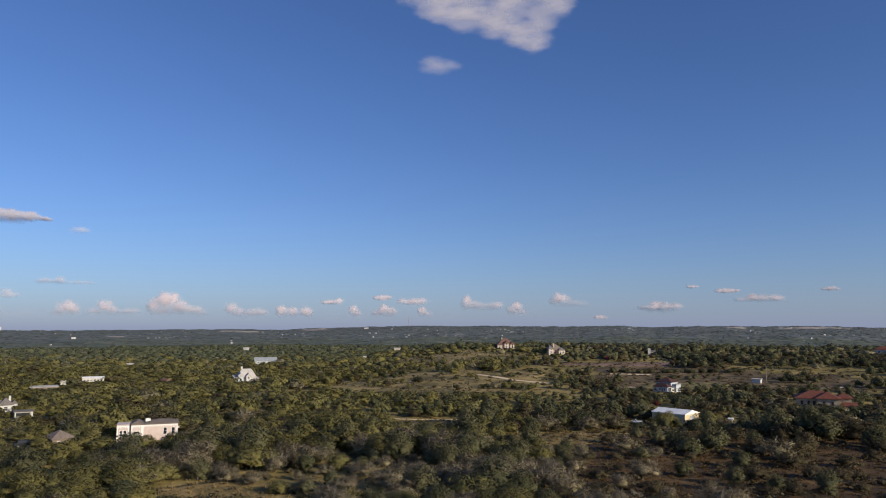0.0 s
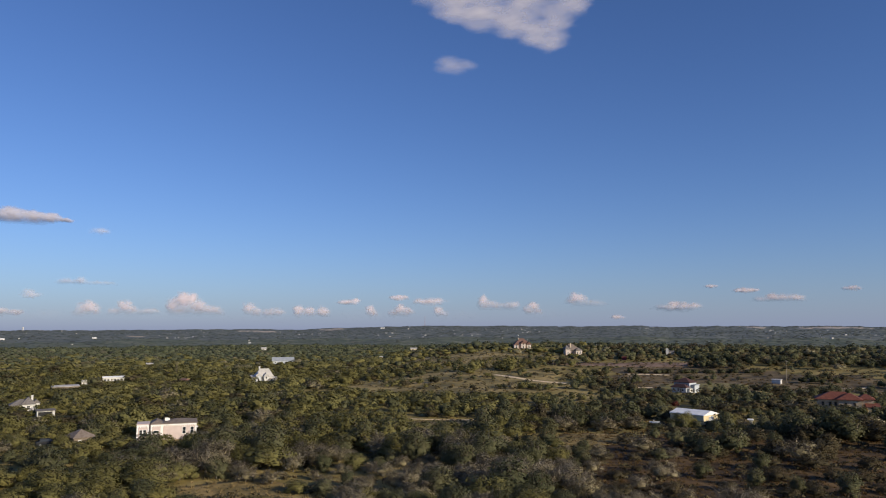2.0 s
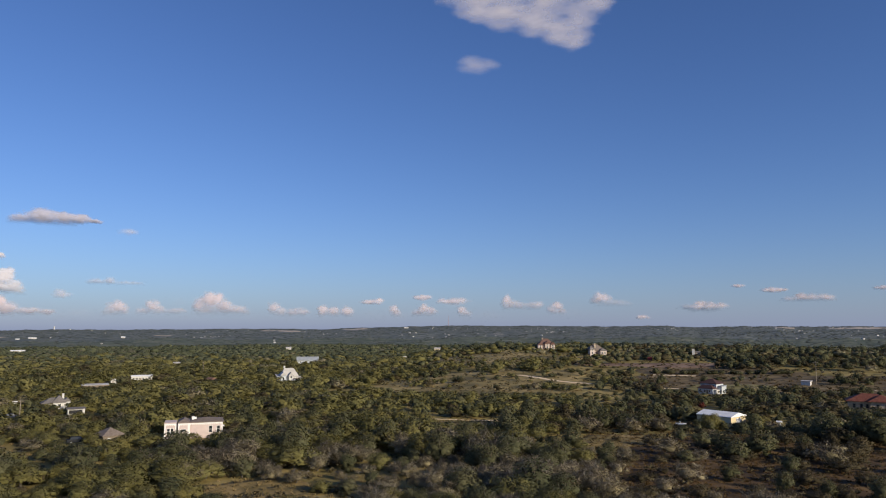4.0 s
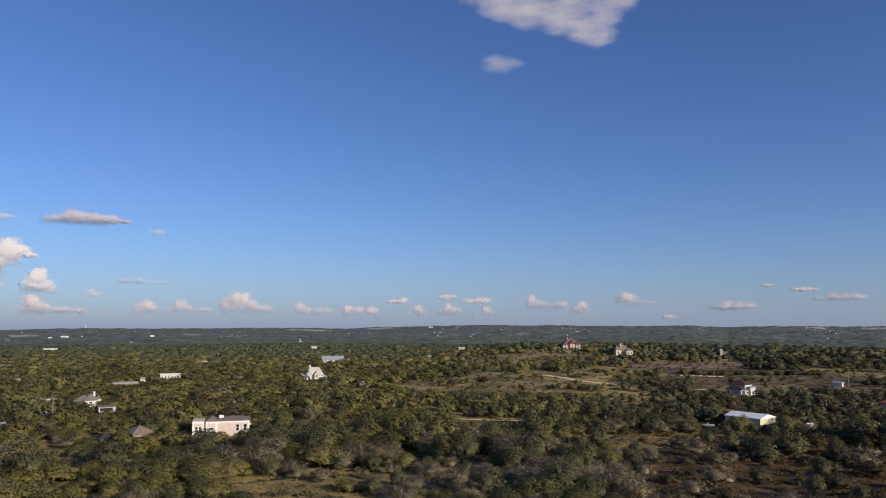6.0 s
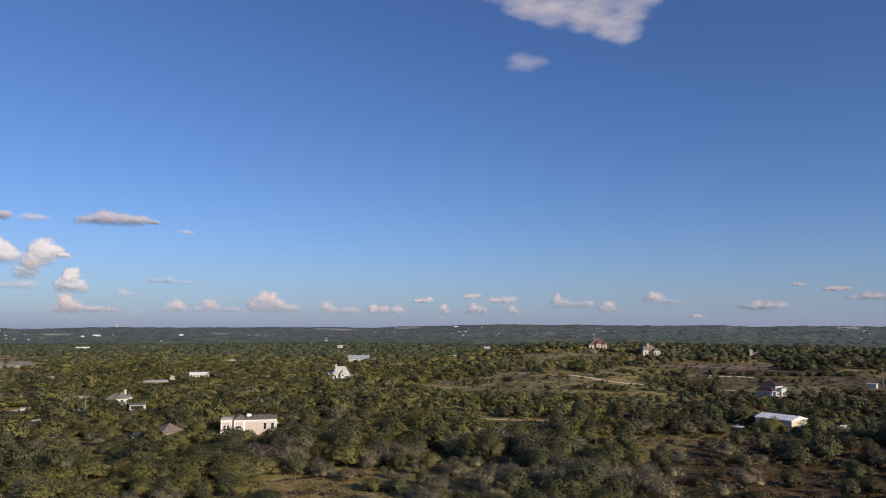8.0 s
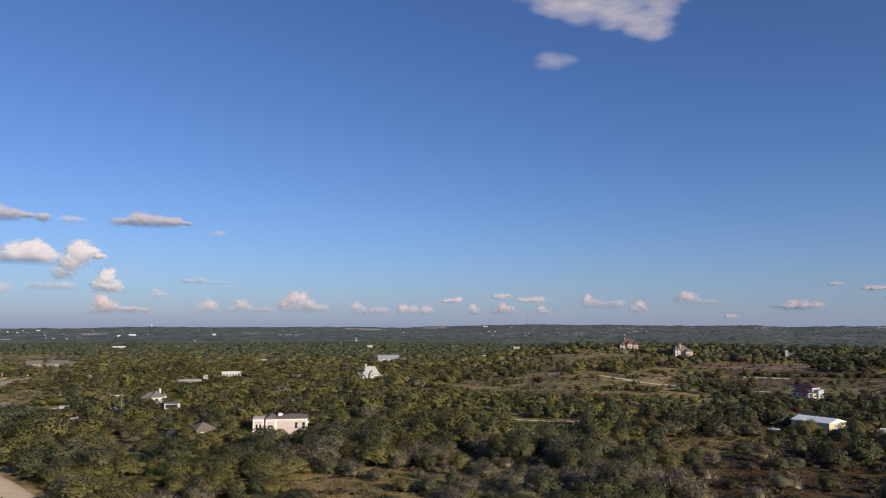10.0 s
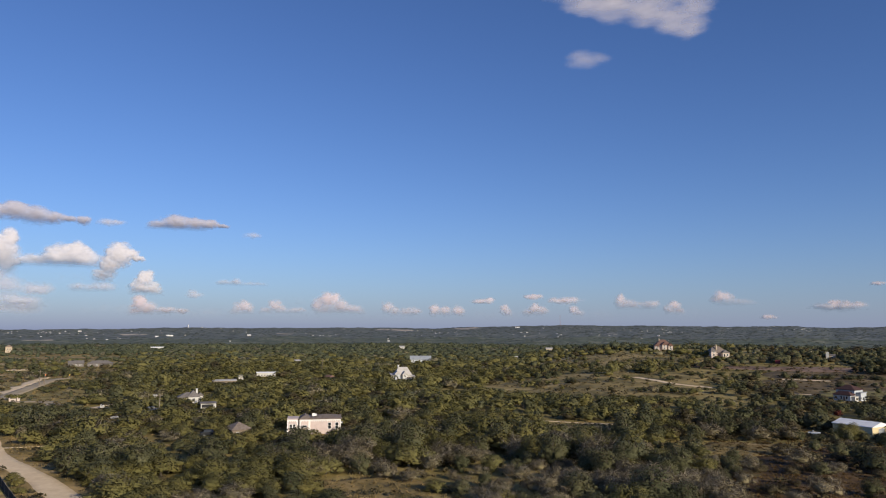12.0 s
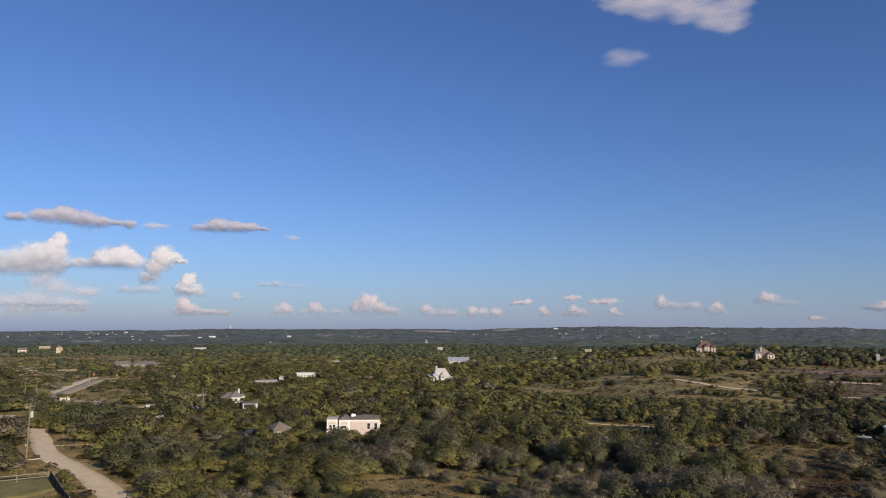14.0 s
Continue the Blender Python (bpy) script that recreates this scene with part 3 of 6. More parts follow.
def white_house():
    x, y = -106.5, 384
    e = thing("house", "white house with steep grey metal roof among trees", "house", x, y, 25, clear=7, size=0.93)
    keep_in_view(x, y, 6, 1.6)
    volume(e, WHITE, PALE_METAL, -4.6, 5.0, -2.4, 1.8, 3.4, "hip", 4.8, 0.6)
    volume(e, WHITE, PALE_METAL, -0.4, 2.2, -4.5, 1.0, 3.6, "gable", 2.4, 0.4, "y", ("gable_wall", "gable_roof"))
    # the left wing's bluish shade is put into its pale blue walls
    volume(e, PALE_BLUE, PALE_METAL, -4.9, -2.0, -4.2, 1.5, 4.2, "gable", 2.0, 0.4, "y", ("gable_wall", "gable_roof"))
    volume(e, PALE_BLUE, PALE_METAL, -7.0, -4.9, -3.4, 3.0, 3.4, "shed", 1.0, 0.4, "x", ("porch_wall", "porch_roof"))
    volume(e, WHITE, PALE_METAL, 5.0, 7.2, -2.4, 2.6, 2.4, "shed", 0.9, 0.4, "x", ("lean_to_wall", "lean_to_roof"))
    chimney_part(e, -2.4, 0.5, 5.0, 9.2, 0.9, WHITE)
    for q in (3.2, 4.3):
        window(e, q, 1.2, 0.7, 1.4, -2.403)
    window(e, 0.9, 2.6, 0.9, 1.5, -4.503)
    window(e, -3.5, 1.2, 1.1, 1.5, -4.203)
    window(e, -3.5, 4.0, 0.8, 1.2, -4.203)
    for q in (-6.4, -5.5):
        window(e, q, 1.2, 0.6, 1.4, -3.403)
    door_part(e, 2.7, -2.402)
    bm = bmesh.new()
    block(bm, -7.2, 7.0, -6.6, -4.6, -0.6, 0.3)
    part("deck", bm, WOOD, e, "shaded brown porch deck")
    bm = bmesh.new()
    block(bm, 2.3, 6.8, -6.5, -2.46, 2.3, 2.45)
    part("porch_canopy", bm, BROWN_SHINGLE, e, "brown flat porch canopy")
    for q in (2.5, 4.6, 6.6):
        bm = bmesh.new()
        rod(bm, (q, -6.3, 0.3), (q, -6.3, 2.3), 0.1, 0.1, 8)
        part("porch_post", bm, TRIM, e)


def long_house(name, label, x, y, rz, w, d, h, walls, roof, kind="gable", rh=1.0, low=0.8, wins=3, along="x", over=0.4, clear=None, size=1.0):
    e = thing(name, label, name.replace("_", " ") if name != "house" else "house", x, y, rz, clear=(clear or max(w, d) * 0.5 + 0.6) * size, size=size)
    keep_in_view(x, y, w * 0.5 * size, low * size + 0.9)
    volume(e, walls, roof, -w / 2, w / 2, -d / 2, d / 2, h, kind, rh, over, along)
    for i in range(wins):
        q = -w / 2 + w * (i + 0.7) / (wins + 0.4)
        window(e, q, h * 0.36, min(1.1, w / 9), h * 0.36, -d / 2 - 0.003)
    if wins:
        door_part(e, -w / 2 + w * 0.45, -d / 2 - 0.002, 0.95, min(2.1, h * 0.75))
    return e


def red_house():
    x, y = 136.5, 257
    e = thing("house", "large tan stucco house with red clay tile hipped roofs", "house", x, y, -25, clear=12, size=0.87)
    keep_in_view(x, y, 11, 3.0)
    volume(e, STONE, TERRACOTTA, -9.5, 5.5, -5.0, 5.0, 5.0, "hip", 2.9, 0.9)
    volume(e, STONE, TERRACOTTA, -2.0, 6.0, -7.0, 2.0, 5.2, "hip", 2.6, 0.8, "y", ("wing_wall", "wing_roof"))
    volume(e, STONE, TERRACOTTA, 5.5, 10.6, -2.0, 6.0, 5.2, "hip", 2.0, 0.7, "x", ("gable_wall", "gable_roof"))
    volume(e, CREAM, TERRACOTTA, 8.0, 12.0, -6.0, -2.0, 2.6, "shed", 1.3, 0.5, "x", ("porch_wall", "porch_roof"))
    for q in (-7.5, -5.0, -3.0):
        window(e, q, 2.6, 0.8, 1.4, -5.003, trim=WOOD)
    for q in (0.5, 3.5):
        window(e, q, 2.8, 0.8, 1.3, -7.003, trim=WOOD)
    window(e, 2.0, 2.8, 1.0, 1.5, 10.603, "right")
    door_part(e, -6.2, -5.002)


def blue_house():
    x, y = 103.5, 329
    e = thing("house", "two-storey house with dark red roof, bluish shade in its walls", "house", x, y, -46, clear=9, size=0.86)
    keep_in_view(x, y, 7, 0.5)
    # pale blue walls carry the front's bluish shade in their colour
    volume(e, PALE_BLUE, MAROON, -5.6, 3.2, -1.5, 6.0, 5.0, "hip", 2.4, 0.5)
    volume(e, PALE_BLUE, MAROON, -4.8, 3.4, -5.5, -1.5, 2.7, "hip", 1.9, 0.5, "x", ("lower_wall", "lower_roof"))
    volume(e, WHITE, PALE_METAL, 3.4, 5.0, -4.6, -1.5, 2.1, "flat", 0.25, 0.15, "x", ("annex_wall", "annex_roof"))
    volume(e, PALE_BLUE, BLUE_METAL, 3.2, 5.4, 0.0, 5.0, 3.8, "shed", 0.4, 0.3, "x", ("porch_wall", "porch_roof"))
    for q in (-4.4, -2.4, -0.4, 1.8):
        window(e, q, 3.2, 0.8, 1.2, -1.503)
    for q in (-3.6, -1.0, 1.6):
        window(e, q, 0.9, 0.9, 1.3, -5.503)
    door_part(e, 0.4, -5.502)


def barn():
    x, y = 74.5, 229
    e = thing("metal_barn", "cream metal barn with a low white gabled roof", "barn", x, y, -48, clear=7.6, size=0.84)
    keep_in_view(x, y, 7.5, 1.3, 0.7)
    volume(e, CREAM, WHITE_METAL, -6.8, 6.8, -5.2, 5.2, 3.3, "gable", 1.5, 0.25)
    for i in range(9):
        q = -6.4 + i * 1.6
        bm = bmesh.new()
        hull(bm, [(q + s, yy, zz) for s in (-0.04, 0.04) for yy, zz in ((-5.42, 3.50), (0, 4.76), (-5.42, 3.545), (0, 4.815))])
        part("roof_seam", bm, WHITE_METAL, e)
    bm = bmesh.new()
    block(bm, 6.802, 6.86, -1.6, 1.6, 0, 2.8)
    part("roller_door", bm, TRIM, e, "white roller door")


def hill_house_a():
    x, y = 53.0, 598
    e = thing("house", "rosy stone hilltop house with red roof and three gables", "house", x, y, 5, clear=7.5)
    keep_in_view(x, y, 8, 1.5)
    volume(e, ROSE_STONE, MUTED_TILE, -5.5, 6.0, 0.0, 8.0, 4.6, "hip", 4.2, 0.4)
    for a, b, c in ((-7.2, -3.4, 3.4), (-1.2, 2.6, 4.6), (3.6, 7.2, 3.8)):
        volume(e, ROSE_STONE, MUTED_TILE, a, b, -2.0, 3.0, c, "gable", 2.3, 0.45, "y", ("gable_wall", "gable_roof"))
        window(e, (a + b) / 2, 1.0, 1.0, 1.5, -2.003)
        window(e, (a + b) / 2, c - 1.2, 0.8, 1.2, -2.003)
    chimney_part(e, -2.5, 4.0, 5.5, 9.3)
    door_part(e, 2.8, -0.002)


def hill_house_b():
    x, y = 83.0, 525
    e = thing("house", "rosy stone hilltop house with grey hipped roof", "house", x, y, 15, clear=7.5)
    keep_in_view(x, y, 8.5, 1.8)
    volume(e, ROSE_STONE, BROWN_SHINGLE, -5.0, 6.5, 0.0, 8.0, 3.2, "hip", 4.4, 0.8)
    volume(e, ROSE_STONE, GREY_SHINGLE, -5.6, -2.0, -2.0, 3.0, 4.2, "hip", 2.6, 0.5, "x", ("tower_wall", "tower_roof"))
    volume(e, ROSE_STONE, GREY_SHINGLE, 2.0, 6.8, -3.2, 0.0, 3.2, "hip", 2.0, 0.4, "y", ("wing_wall", "wing_roof"))
    chimney_part(e, -0.5, 1.5, 5.0, 8.4)
    for q in (-3.8, 3.2, 5.4):
        window(e, q, 1.0, 0.9, 1.4, -2.003 if q < 0 else -3.203)
    window(e, -3.8, 3.4, 0.9, 1.3, -2.003)
    door_part(e, 0.6, -0.002)


pink_house()
white_house()
red_house()
blue_house()
barn()
hill_house_a()
hill_house_b()
long_house("house", "low house with blue-grey metal roof among trees", -143, 572, 14, 17, 8, 2.8, PALE_BLUE, BLUE_METAL, "gable", 2.8, 2.0, 4)
long_house("mobile_home", "long white mobile home with dark windows", -182.5, 371, 26, 11.8, 4.2, 3.0, WHITE, WHITE_METAL, "gable", 0.9, 0.7, 6, size=0.86)
long_house("open_shed", "low open shed with pale flat metal roof", -184.5, 329, 34, 14, 5, 2.0, WOOD, PALE_METAL, "shed", 0.8, 0.9, 0, size=0.8)
long_house("small_shed", "small white garden shed among trees", -190, 356, 30, 3.4, 3, 2.3, WHITE, WHITE_METAL, "gable", 1.2, -0.3, 1, size=0.75)


def grey_roofed_house():
    x, y = -153.5, 248
    e = thing("house", "white house with a spreading grey hipped roof and chimney", "house", x, y, 36, clear=5.6, size=0.74)
    keep_in_view(x, y, 4.5, 3.0)
    volume(e, WHITE, GREY_SHINGLE, -5.5, 3.2, -3.6, 3.8, 3.0, "hip", 2.6, 0.7)
    volume(e, WHITE, GREY_SHINGLE, -1.0, 4.2, -4.4, 2.6, 3.4, "hip", 3.3, 0.6, "y", ("wing_wall", "wing_roof"))
    volume(e, WHITE, GREY_SHINGLE, 3.6, 6.4, -2.6, 2.8, 3.6, "gable", 1.7, 0.3, "y", ("gable_wall", "gable_roof"))
    chimney_part(e, 3.4, 1.0, 4.4, 7.0, 0.9, WHITE)
    window(e, 5.0, 1.4, 1.0, 1.4, -2.603)
    window(e, 1.6, 1.2, 1.4, 1.4, -4.403)
    window(e, -3.6, 1.2, 1.2, 1.4, -3.603)
    door_part(e, -1.8, -3.602)


def garage():
    x, y = -135.0, 230
    e = thing("garage", "white garage with a flat grey roof and a dark sheet as its bay", "garage", x, y, 36, clear=3.8, size=0.72)
    keep_in_view(x, y, 3.4, 0.9)
    volume(e, WHITE, GREY_SHINGLE, -3.6, 3.6, -1.4, 3.0, 2.9, "shed", 0.5, 0.4)
    # the bay's shade is a dark sheet laid on the solid wall
    bm = bmesh.new()
    block(bm, -3.2, 2.4, -1.46, -1.40, 0.9, 2.45)
    part("bay_shade", bm, DARK_PANEL, e, "dark sheet painting the shade of the bay")
    for q in (-3.4, 2.9):
        bm = bmesh.new()
        block(bm, q - 0.14, q + 0.34, -2.0, -1.5, -0.4, 3.02)
        part("pier", bm, WHITE, e)
    bm = bmesh.new()
    block(bm, -4.1, 4.0, -2.2, -1.45, 2.95, 3.12)
    part("eave", bm, GREY_SHINGLE, e, "grey roof edge over the bay")


grey_roofed_house()
garage()
long_house("house", "house with brown gabled roof sunk among oaks", -95.2, 178.0, 48, 6.0, 6.5, 2.4, WOOD, BROWN_SHINGLE, "hip", 2.2, 2.2, 2, along="y", clear=3.3, size=0.85)
long_house("small_shed", "small white shed in dry grass", 157.6, 357, -40, 5.2, 3, 2.4, WHITE, PALE_METAL, "shed", 0.5, 0.3, 0, size=0.8)
long_house("small_barn", "small dark red barn before a dark tree line", 112, 484, -13, 4.5, 4, 2.8, BARN_RED, BARN_RED, "gable", 1.2, 0.3, 0, size=0.62)
tw = long_house("house", "low tan house with a white stair tower", 152, 515, -16, 9, 6, 3.0, STONE, GREY_SHINGLE, "gable", 1.4, 0.5, 2, size=0.65)
bm = bmesh.new()
block(bm, -4.2, -1.4, -3.6, -1.2, 0, 6.8)
part("tower", bm, WHITE, tw, "square white tower")
long_house("house", "house with rosy roof on a wooded hill", 306, 490, -32, 12, 8, 3.2, ROSE_STONE, TERRACOTTA, "hip", 2.4, 0.6, 3)
long_house("house", "tall tan stone house on open rise", -589, 615, 44, 8.0, 7, 8.0, STONE, BROWN_SHINGLE, "gable", 3.0, -1.4, 2, along="y", size=0.74)
long_house("house", "low pale house on open rise", -648, 625, 46, 9, 7, 3.5, ROSE_STONE, GREY_SHINGLE, "gable", 2.6, 1.6, 2, size=0.9)
long_house("house", "low tan house on open rise", -692, 700, 40, 14, 6, 3.0, STONE, STONE, "gable", 1.8, 1.4, 2, size=0.85)
long_house("house", "white house far off among trees", -524, 771, 34, 15, 6, 1.8, WHITE, WHITE_METAL, "gable", 1.0, 0.9, 3)
long_house("house", "low house with pale grey metal roof beside scrub", -362, 438, 38, 11.5, 7, 2.6, GREY_SHINGLE, GREY_SHINGLE, "gable", 2.4, 2.2, 3, size=0.85)
long_house("house", "long low house with grey roof beside scrub", -347, 444, 36, 19, 8, 2.6, GREY_SHINGLE, GREY_SHINGLE, "hip", 2.4, 2.4, 4, size=0.85)
long_house("house", "far low house with a tan roof", -54, 838, 4, 7.5, 6, 2.6, CREAM, PALE_METAL, "gable", 1.4, 0.5, 2)
long_house("small_shed", "tiny cream shed in far woods", -69.8, 631, 6, 3.4, 3, 2.0, CREAM, WHITE_METAL, "shed", 0.3, 0.5, 0)
long_house("house", "far pale house among trees", -238, 856, 16, 6, 6, 3.0, WHITE, PALE_METAL, "gable", 1.6, 0.5, 2)
long_house("house", "low house with pale grey roof among trees", -236, 533, 24, 12, 7, 2.4, STONE, PALE_METAL, "hip", 1.4, 1.9, 2, size=0.75)
long_house("small_shed", "small grey gabled shed among trees", -144.5, 371, -25, 4.4, 4, 2.0, GREY_SHINGLE, MUTED_TILE, "gable", 1.4, 1.4, 1, size=0.8)
long_house("small_shed", "small white outbuilding between oaks", -176, 259, 34, 1.9, 1.9, 2.1, WHITE, WHITE_METAL, "shed", 0.3, 1.6, 0, size=0.75)
long_house("small_shed", "small white well house by trees", 90.0, 223.5, -30, 0.8, 0.8, 1.2, WHITE, WHITE_METAL, "gable", 0.5, 0.2, 0)


def far_houses():
    """Tiny pale houses scattered over the wooded ridges."""
    rng = np.random.default_rng(11)
    protos = []
    for w, d, h, rh, walls, roof, kind in ((14, 9, 6.0, 2.8, WHITE, PALE_METAL, "gable"), (18, 10, 7.5, 2.6, WHITE, GREY_SHINGLE, "hip"),
                                          (11, 8, 6.5, 2.5, STONE, BROWN_SHINGLE, "gable"), (24, 12, 7.0, 1.5, WHITE, WHITE_METAL, "gable")):
        e = thing("far_house", "pale house far off on a wooded ridge", "house", 0, 0, 0, "houses on the far ridges")
        volume(e, walls, roof, -w / 2, w / 2, -d / 2, d / 2, h, kind, rh, 0.5)
        protos.append(e)
    hamlets = [(rng.uniform(-34, 49), rng.uniform(2700, 4250)) for _ in range(24)]
    k = 0
    while k < 220:
        ca, cr = hamlets[rng.integers(len(hamlets))]
        az, r = (ca + rng.normal() * 1.1, cr + rng.normal() * 110) if rng.random() < 0.62 else (rng.uniform(-34, 49), rng.uniform(2400, 4280))
        if r > 4280 or rng.random() > 0.45 + 0.5 * ease(2500, 3600, r):
            continue
        x, y = heading(az, r)[:2]
        m = pose(x, y, gz(x, y), 0, 0, az + rng.uniform(-50, 50)) @ Matrix.Scale(rng.uniform(0.3, 0.62), 4)
        p = protos[rng.choice(4, p=[0.5, 0.27, 0.12, 0.11])]
        if k < 4:
            p = protos[k]
            p.matrix_basis = m
        else:
            copy_thing(p, m)
        FAR_SPOTS.append((x, y))
        k += 1


FAR_SPOTS = []
far_houses()
for az, r, w in ((33.4, 3050, 26), (34.3, 2950, 12), (27.6, 3000, 15), (6.2, 3900, 24)):
    fx, fy = heading(az, r)[:2]
    long_house("house", "long white building far off on wooded ridge", fx, fy, az + 4, w, 10, 3.6, WHITE, WHITE_METAL, "gable", 2.0, 0.5, 6)
    FAR_SPOTS.append((fx, fy))

# ---- small fixtures ----


def utility_pole(x, y, h, label, transformer=False, rz=0, wood=None):
    e = thing("utility_pole", label, "utility pole", x, y, rz, clear=1.5)
    bm = bmesh.new()
    rod(bm, (0, 0, -0.8), (0.12, 0, h), 0.17, 0.11, 10)
    part("shaft", bm, wood or WOOD, e)
    bm = bmesh.new()
    block(bm, -0.9, 1.1, -0.14, -0.02, h - 0.7, h - 0.56)
    part("crossarm", bm, WOOD, e)
    for q in (-0.75, 0.1, 0.95):
        bm = bmesh.new()
        rod(bm, (q, -0.08, h - 0.56), (q, -0.08, h - 0.36), 0.05, 0.03, 8)
        part("insulator", bm, STEEL, e)
    if transformer:
        bm = bmesh.new()
        rod(bm, (0.52, -0.05, h - 3.2), (0.52, -0.05, h - 1.9), 0.34, 0.34, 14)
        rod(bm, (0.52, -0.05, h - 1.9), (0.52, -0.05, h - 1.75), 0.34, 0.2, 14)
        t = part("transformer", bm, PALE_METAL, e, "pale grey transformer drum")
        bm = bmesh.new()
        rod(bm, (0.52, -0.05, h - 1.75), (0.52, -0.05, h - 1.5), 0.06, 0.04, 8)
        part("bushing", bm, STEEL, t)
        bm = bmesh.new()
        block(bm, -0.35, -0.16, -0.1, 0.1, 3.0, 3.5)
        part("meter_box", bm, STEEL, e)
    return e


utility_pole(-135.5, 134.0, 12.6, "leaning wooden utility pole with pale transformer beside dirt road", True, 45)
utility_pole(162.8, 357.7, 11.4, "tall pale wooden utility pole on dry slope", False, -24, RAIL)
utility_pole(-253, 247, 8.2, "wooden utility pole beside asphalt road", False, 45)
utility_pole(-249, 249, 8.2, "wooden utility pole beside asphalt road", False, 45)
utility_pole(-271, 232, 8.0, "wooden utility pole beside asphalt road", False, 45)
utility_pole(-252, 285, 8.0, "wooden utility pole at the road bend", False, 45)
utility_pole(-268, 300, 7.5, "wooden utility pole at the road bend", False, 45)
utility_pole(-146.0, 217.5, 6.4, "pale weathered utility pole beside a parked car", False, 30, RAIL)
utility_pole(-168, 418, 8.5, "slim wooden utility pole among trees", False, 20)


def rail_fence():
    line = [Vector((-125.6, 107.5, 0)), Vector((-122.4, 111.4, 0)), Vector((-118.8, 115.5, 0)), Vector((-114.9, 119.8, 0))]
    e = thing("rail_fence", "grey weathered rail fence round the lawn", "fence", line[0].x, line[0].y, 0)
    o = e.matrix_basis.translation
    for p in line:
        bm = bmesh.new()
        block(bm, p.x - o.x - 0.09, p.x - o.x + 0.09, p.y - o.y - 0.09, p.y - o.y + 0.09, -0.4, gz(p.x, p.y) - o.z + 1.45)
        part("post", bm, RAIL, e)
    for a, b in zip(line, line[1:]):
        for k in (0.55, 1.3):
            bm = bmesh.new()
            rod(bm, (a.x - o.x, a.y - o.y, gz(a.x, a.y) - o.z + k), (b.x - o.x, b.y - o.y, gz(b.x, b.y) - o.z + k), 0.085, 0.085, 8)
            part("rail", bm, RAIL, e)


def dark_fence():
    line = [Vector((-114.4, 119.4, 0)), Vector((-110.6, 116.2, 0)), Vector((-106.6, 112.9, 0)), Vector((-102.7, 109.7, 0)), Vector((-98.6, 106.4, 0)), Vector((-94.6, 103.2, 0))]
    e = thing("panel_fence", "dark mesh panel fence with slim posts along lawn", "fence", line[0].x, line[0].y, 0)
    o = e.matrix_basis.translation
    for p in line:
        bm = bmesh.new()
        rod(bm, (p.x - o.x, p.y - o.y, -0.4), (p.x - o.x, p.y - o.y, gz(p.x, p.y) - o.z + 1.75), 0.06, 0.06, 8)
        part("post", bm, RAIL, e)
    for a, b in zip(line, line[1:]):
        n = Vector((-(b - a).y, (b - a).x, 0)).normalized() * 0.02
        bm = bmesh.new()
        hull(bm, [(q.x - o.x + s * n.x, q.y - o.y + s * n.y, gz(q.x, q.y) - o.z + k) for q in (a, b) for s in (-1, 1) for k in (0.06, 1.55)])
        part("panel", bm, DARK_PANEL, e)
        bm = bmesh.new()
        rod(bm, (a.x - o.x, a.y - o.y, gz(a.x, a.y) - o.z + 1.65), (b.x - o.x, b.y - o.y, gz(b.x, b.y) - o.z + 1.65), 0.035, 0.035, 6)
        part("top_rail", bm, RAIL, e)


rail_fence()
dark_fence()


def gate_wall():
    e = thing("gate_wall", "pale stone entrance wall beside the road", "wall", -227, 242, 43, clear=4, size=0.65)
    keep_in_view(-227, 242, 4, 0.2)
    for a, b, h in ((-2.6, 0.4, 1.5), (0.9, 1.5, 2.1), (1.5, 2.6, 1.5), (-3.2, -2.6, 2.0)):
        bm = bmesh.new()
        block(bm, a, b, -0.25, 0.25, -0.3, h)
        block(bm, a - 0.08, b + 0.08, -0.33, 0.33, h, h + 0.15)
        part("pier" if h > 1.8 else "wall_panel", bm, ROSE_STONE, e)


def boat():
    # a boat is modelled here in place of a silver vehicle
    e = thing("boat_trailer", "pale boat on a trailer standing in for a silver vehicle", "boat", -150.8, 201, 60, clear=2, size=0.65)
    keep_in_view(-150.8, 201, 2.5, 0.3)
    bm = bmesh.new()
    ring = [(-2.2, 0.0), (-1.4, 0.7), (0.5, 0.85), (2.2, 0.8)]
    hull(bm, [(x, s * w, 1.25) for x, w in ring for s in (-1, 1)] + [(x, s * w * 0.55, 0.55) for x, w in ring[1:] for s in (-1, 1)] + [(0.3, 0, 1.6), (1.6, 0, 1.55)])
    part("hull", bm, PALE_METAL, e)
    for s in (-0.8, 0.8):
        bm = bmesh.new()
        rod(bm, (0.6, s - 0.1, 0.3), (0.6, s + 0.1, 0.3), 0.3, 0.3, 14)
        part("wheel", bm, RUBBER, e)
    bm = bmesh.new()
    block(bm, -3.2, 2.0, -0.06, 0.06, 0.4, 0.52)
    part("trailer_bar", bm, STEEL, e)


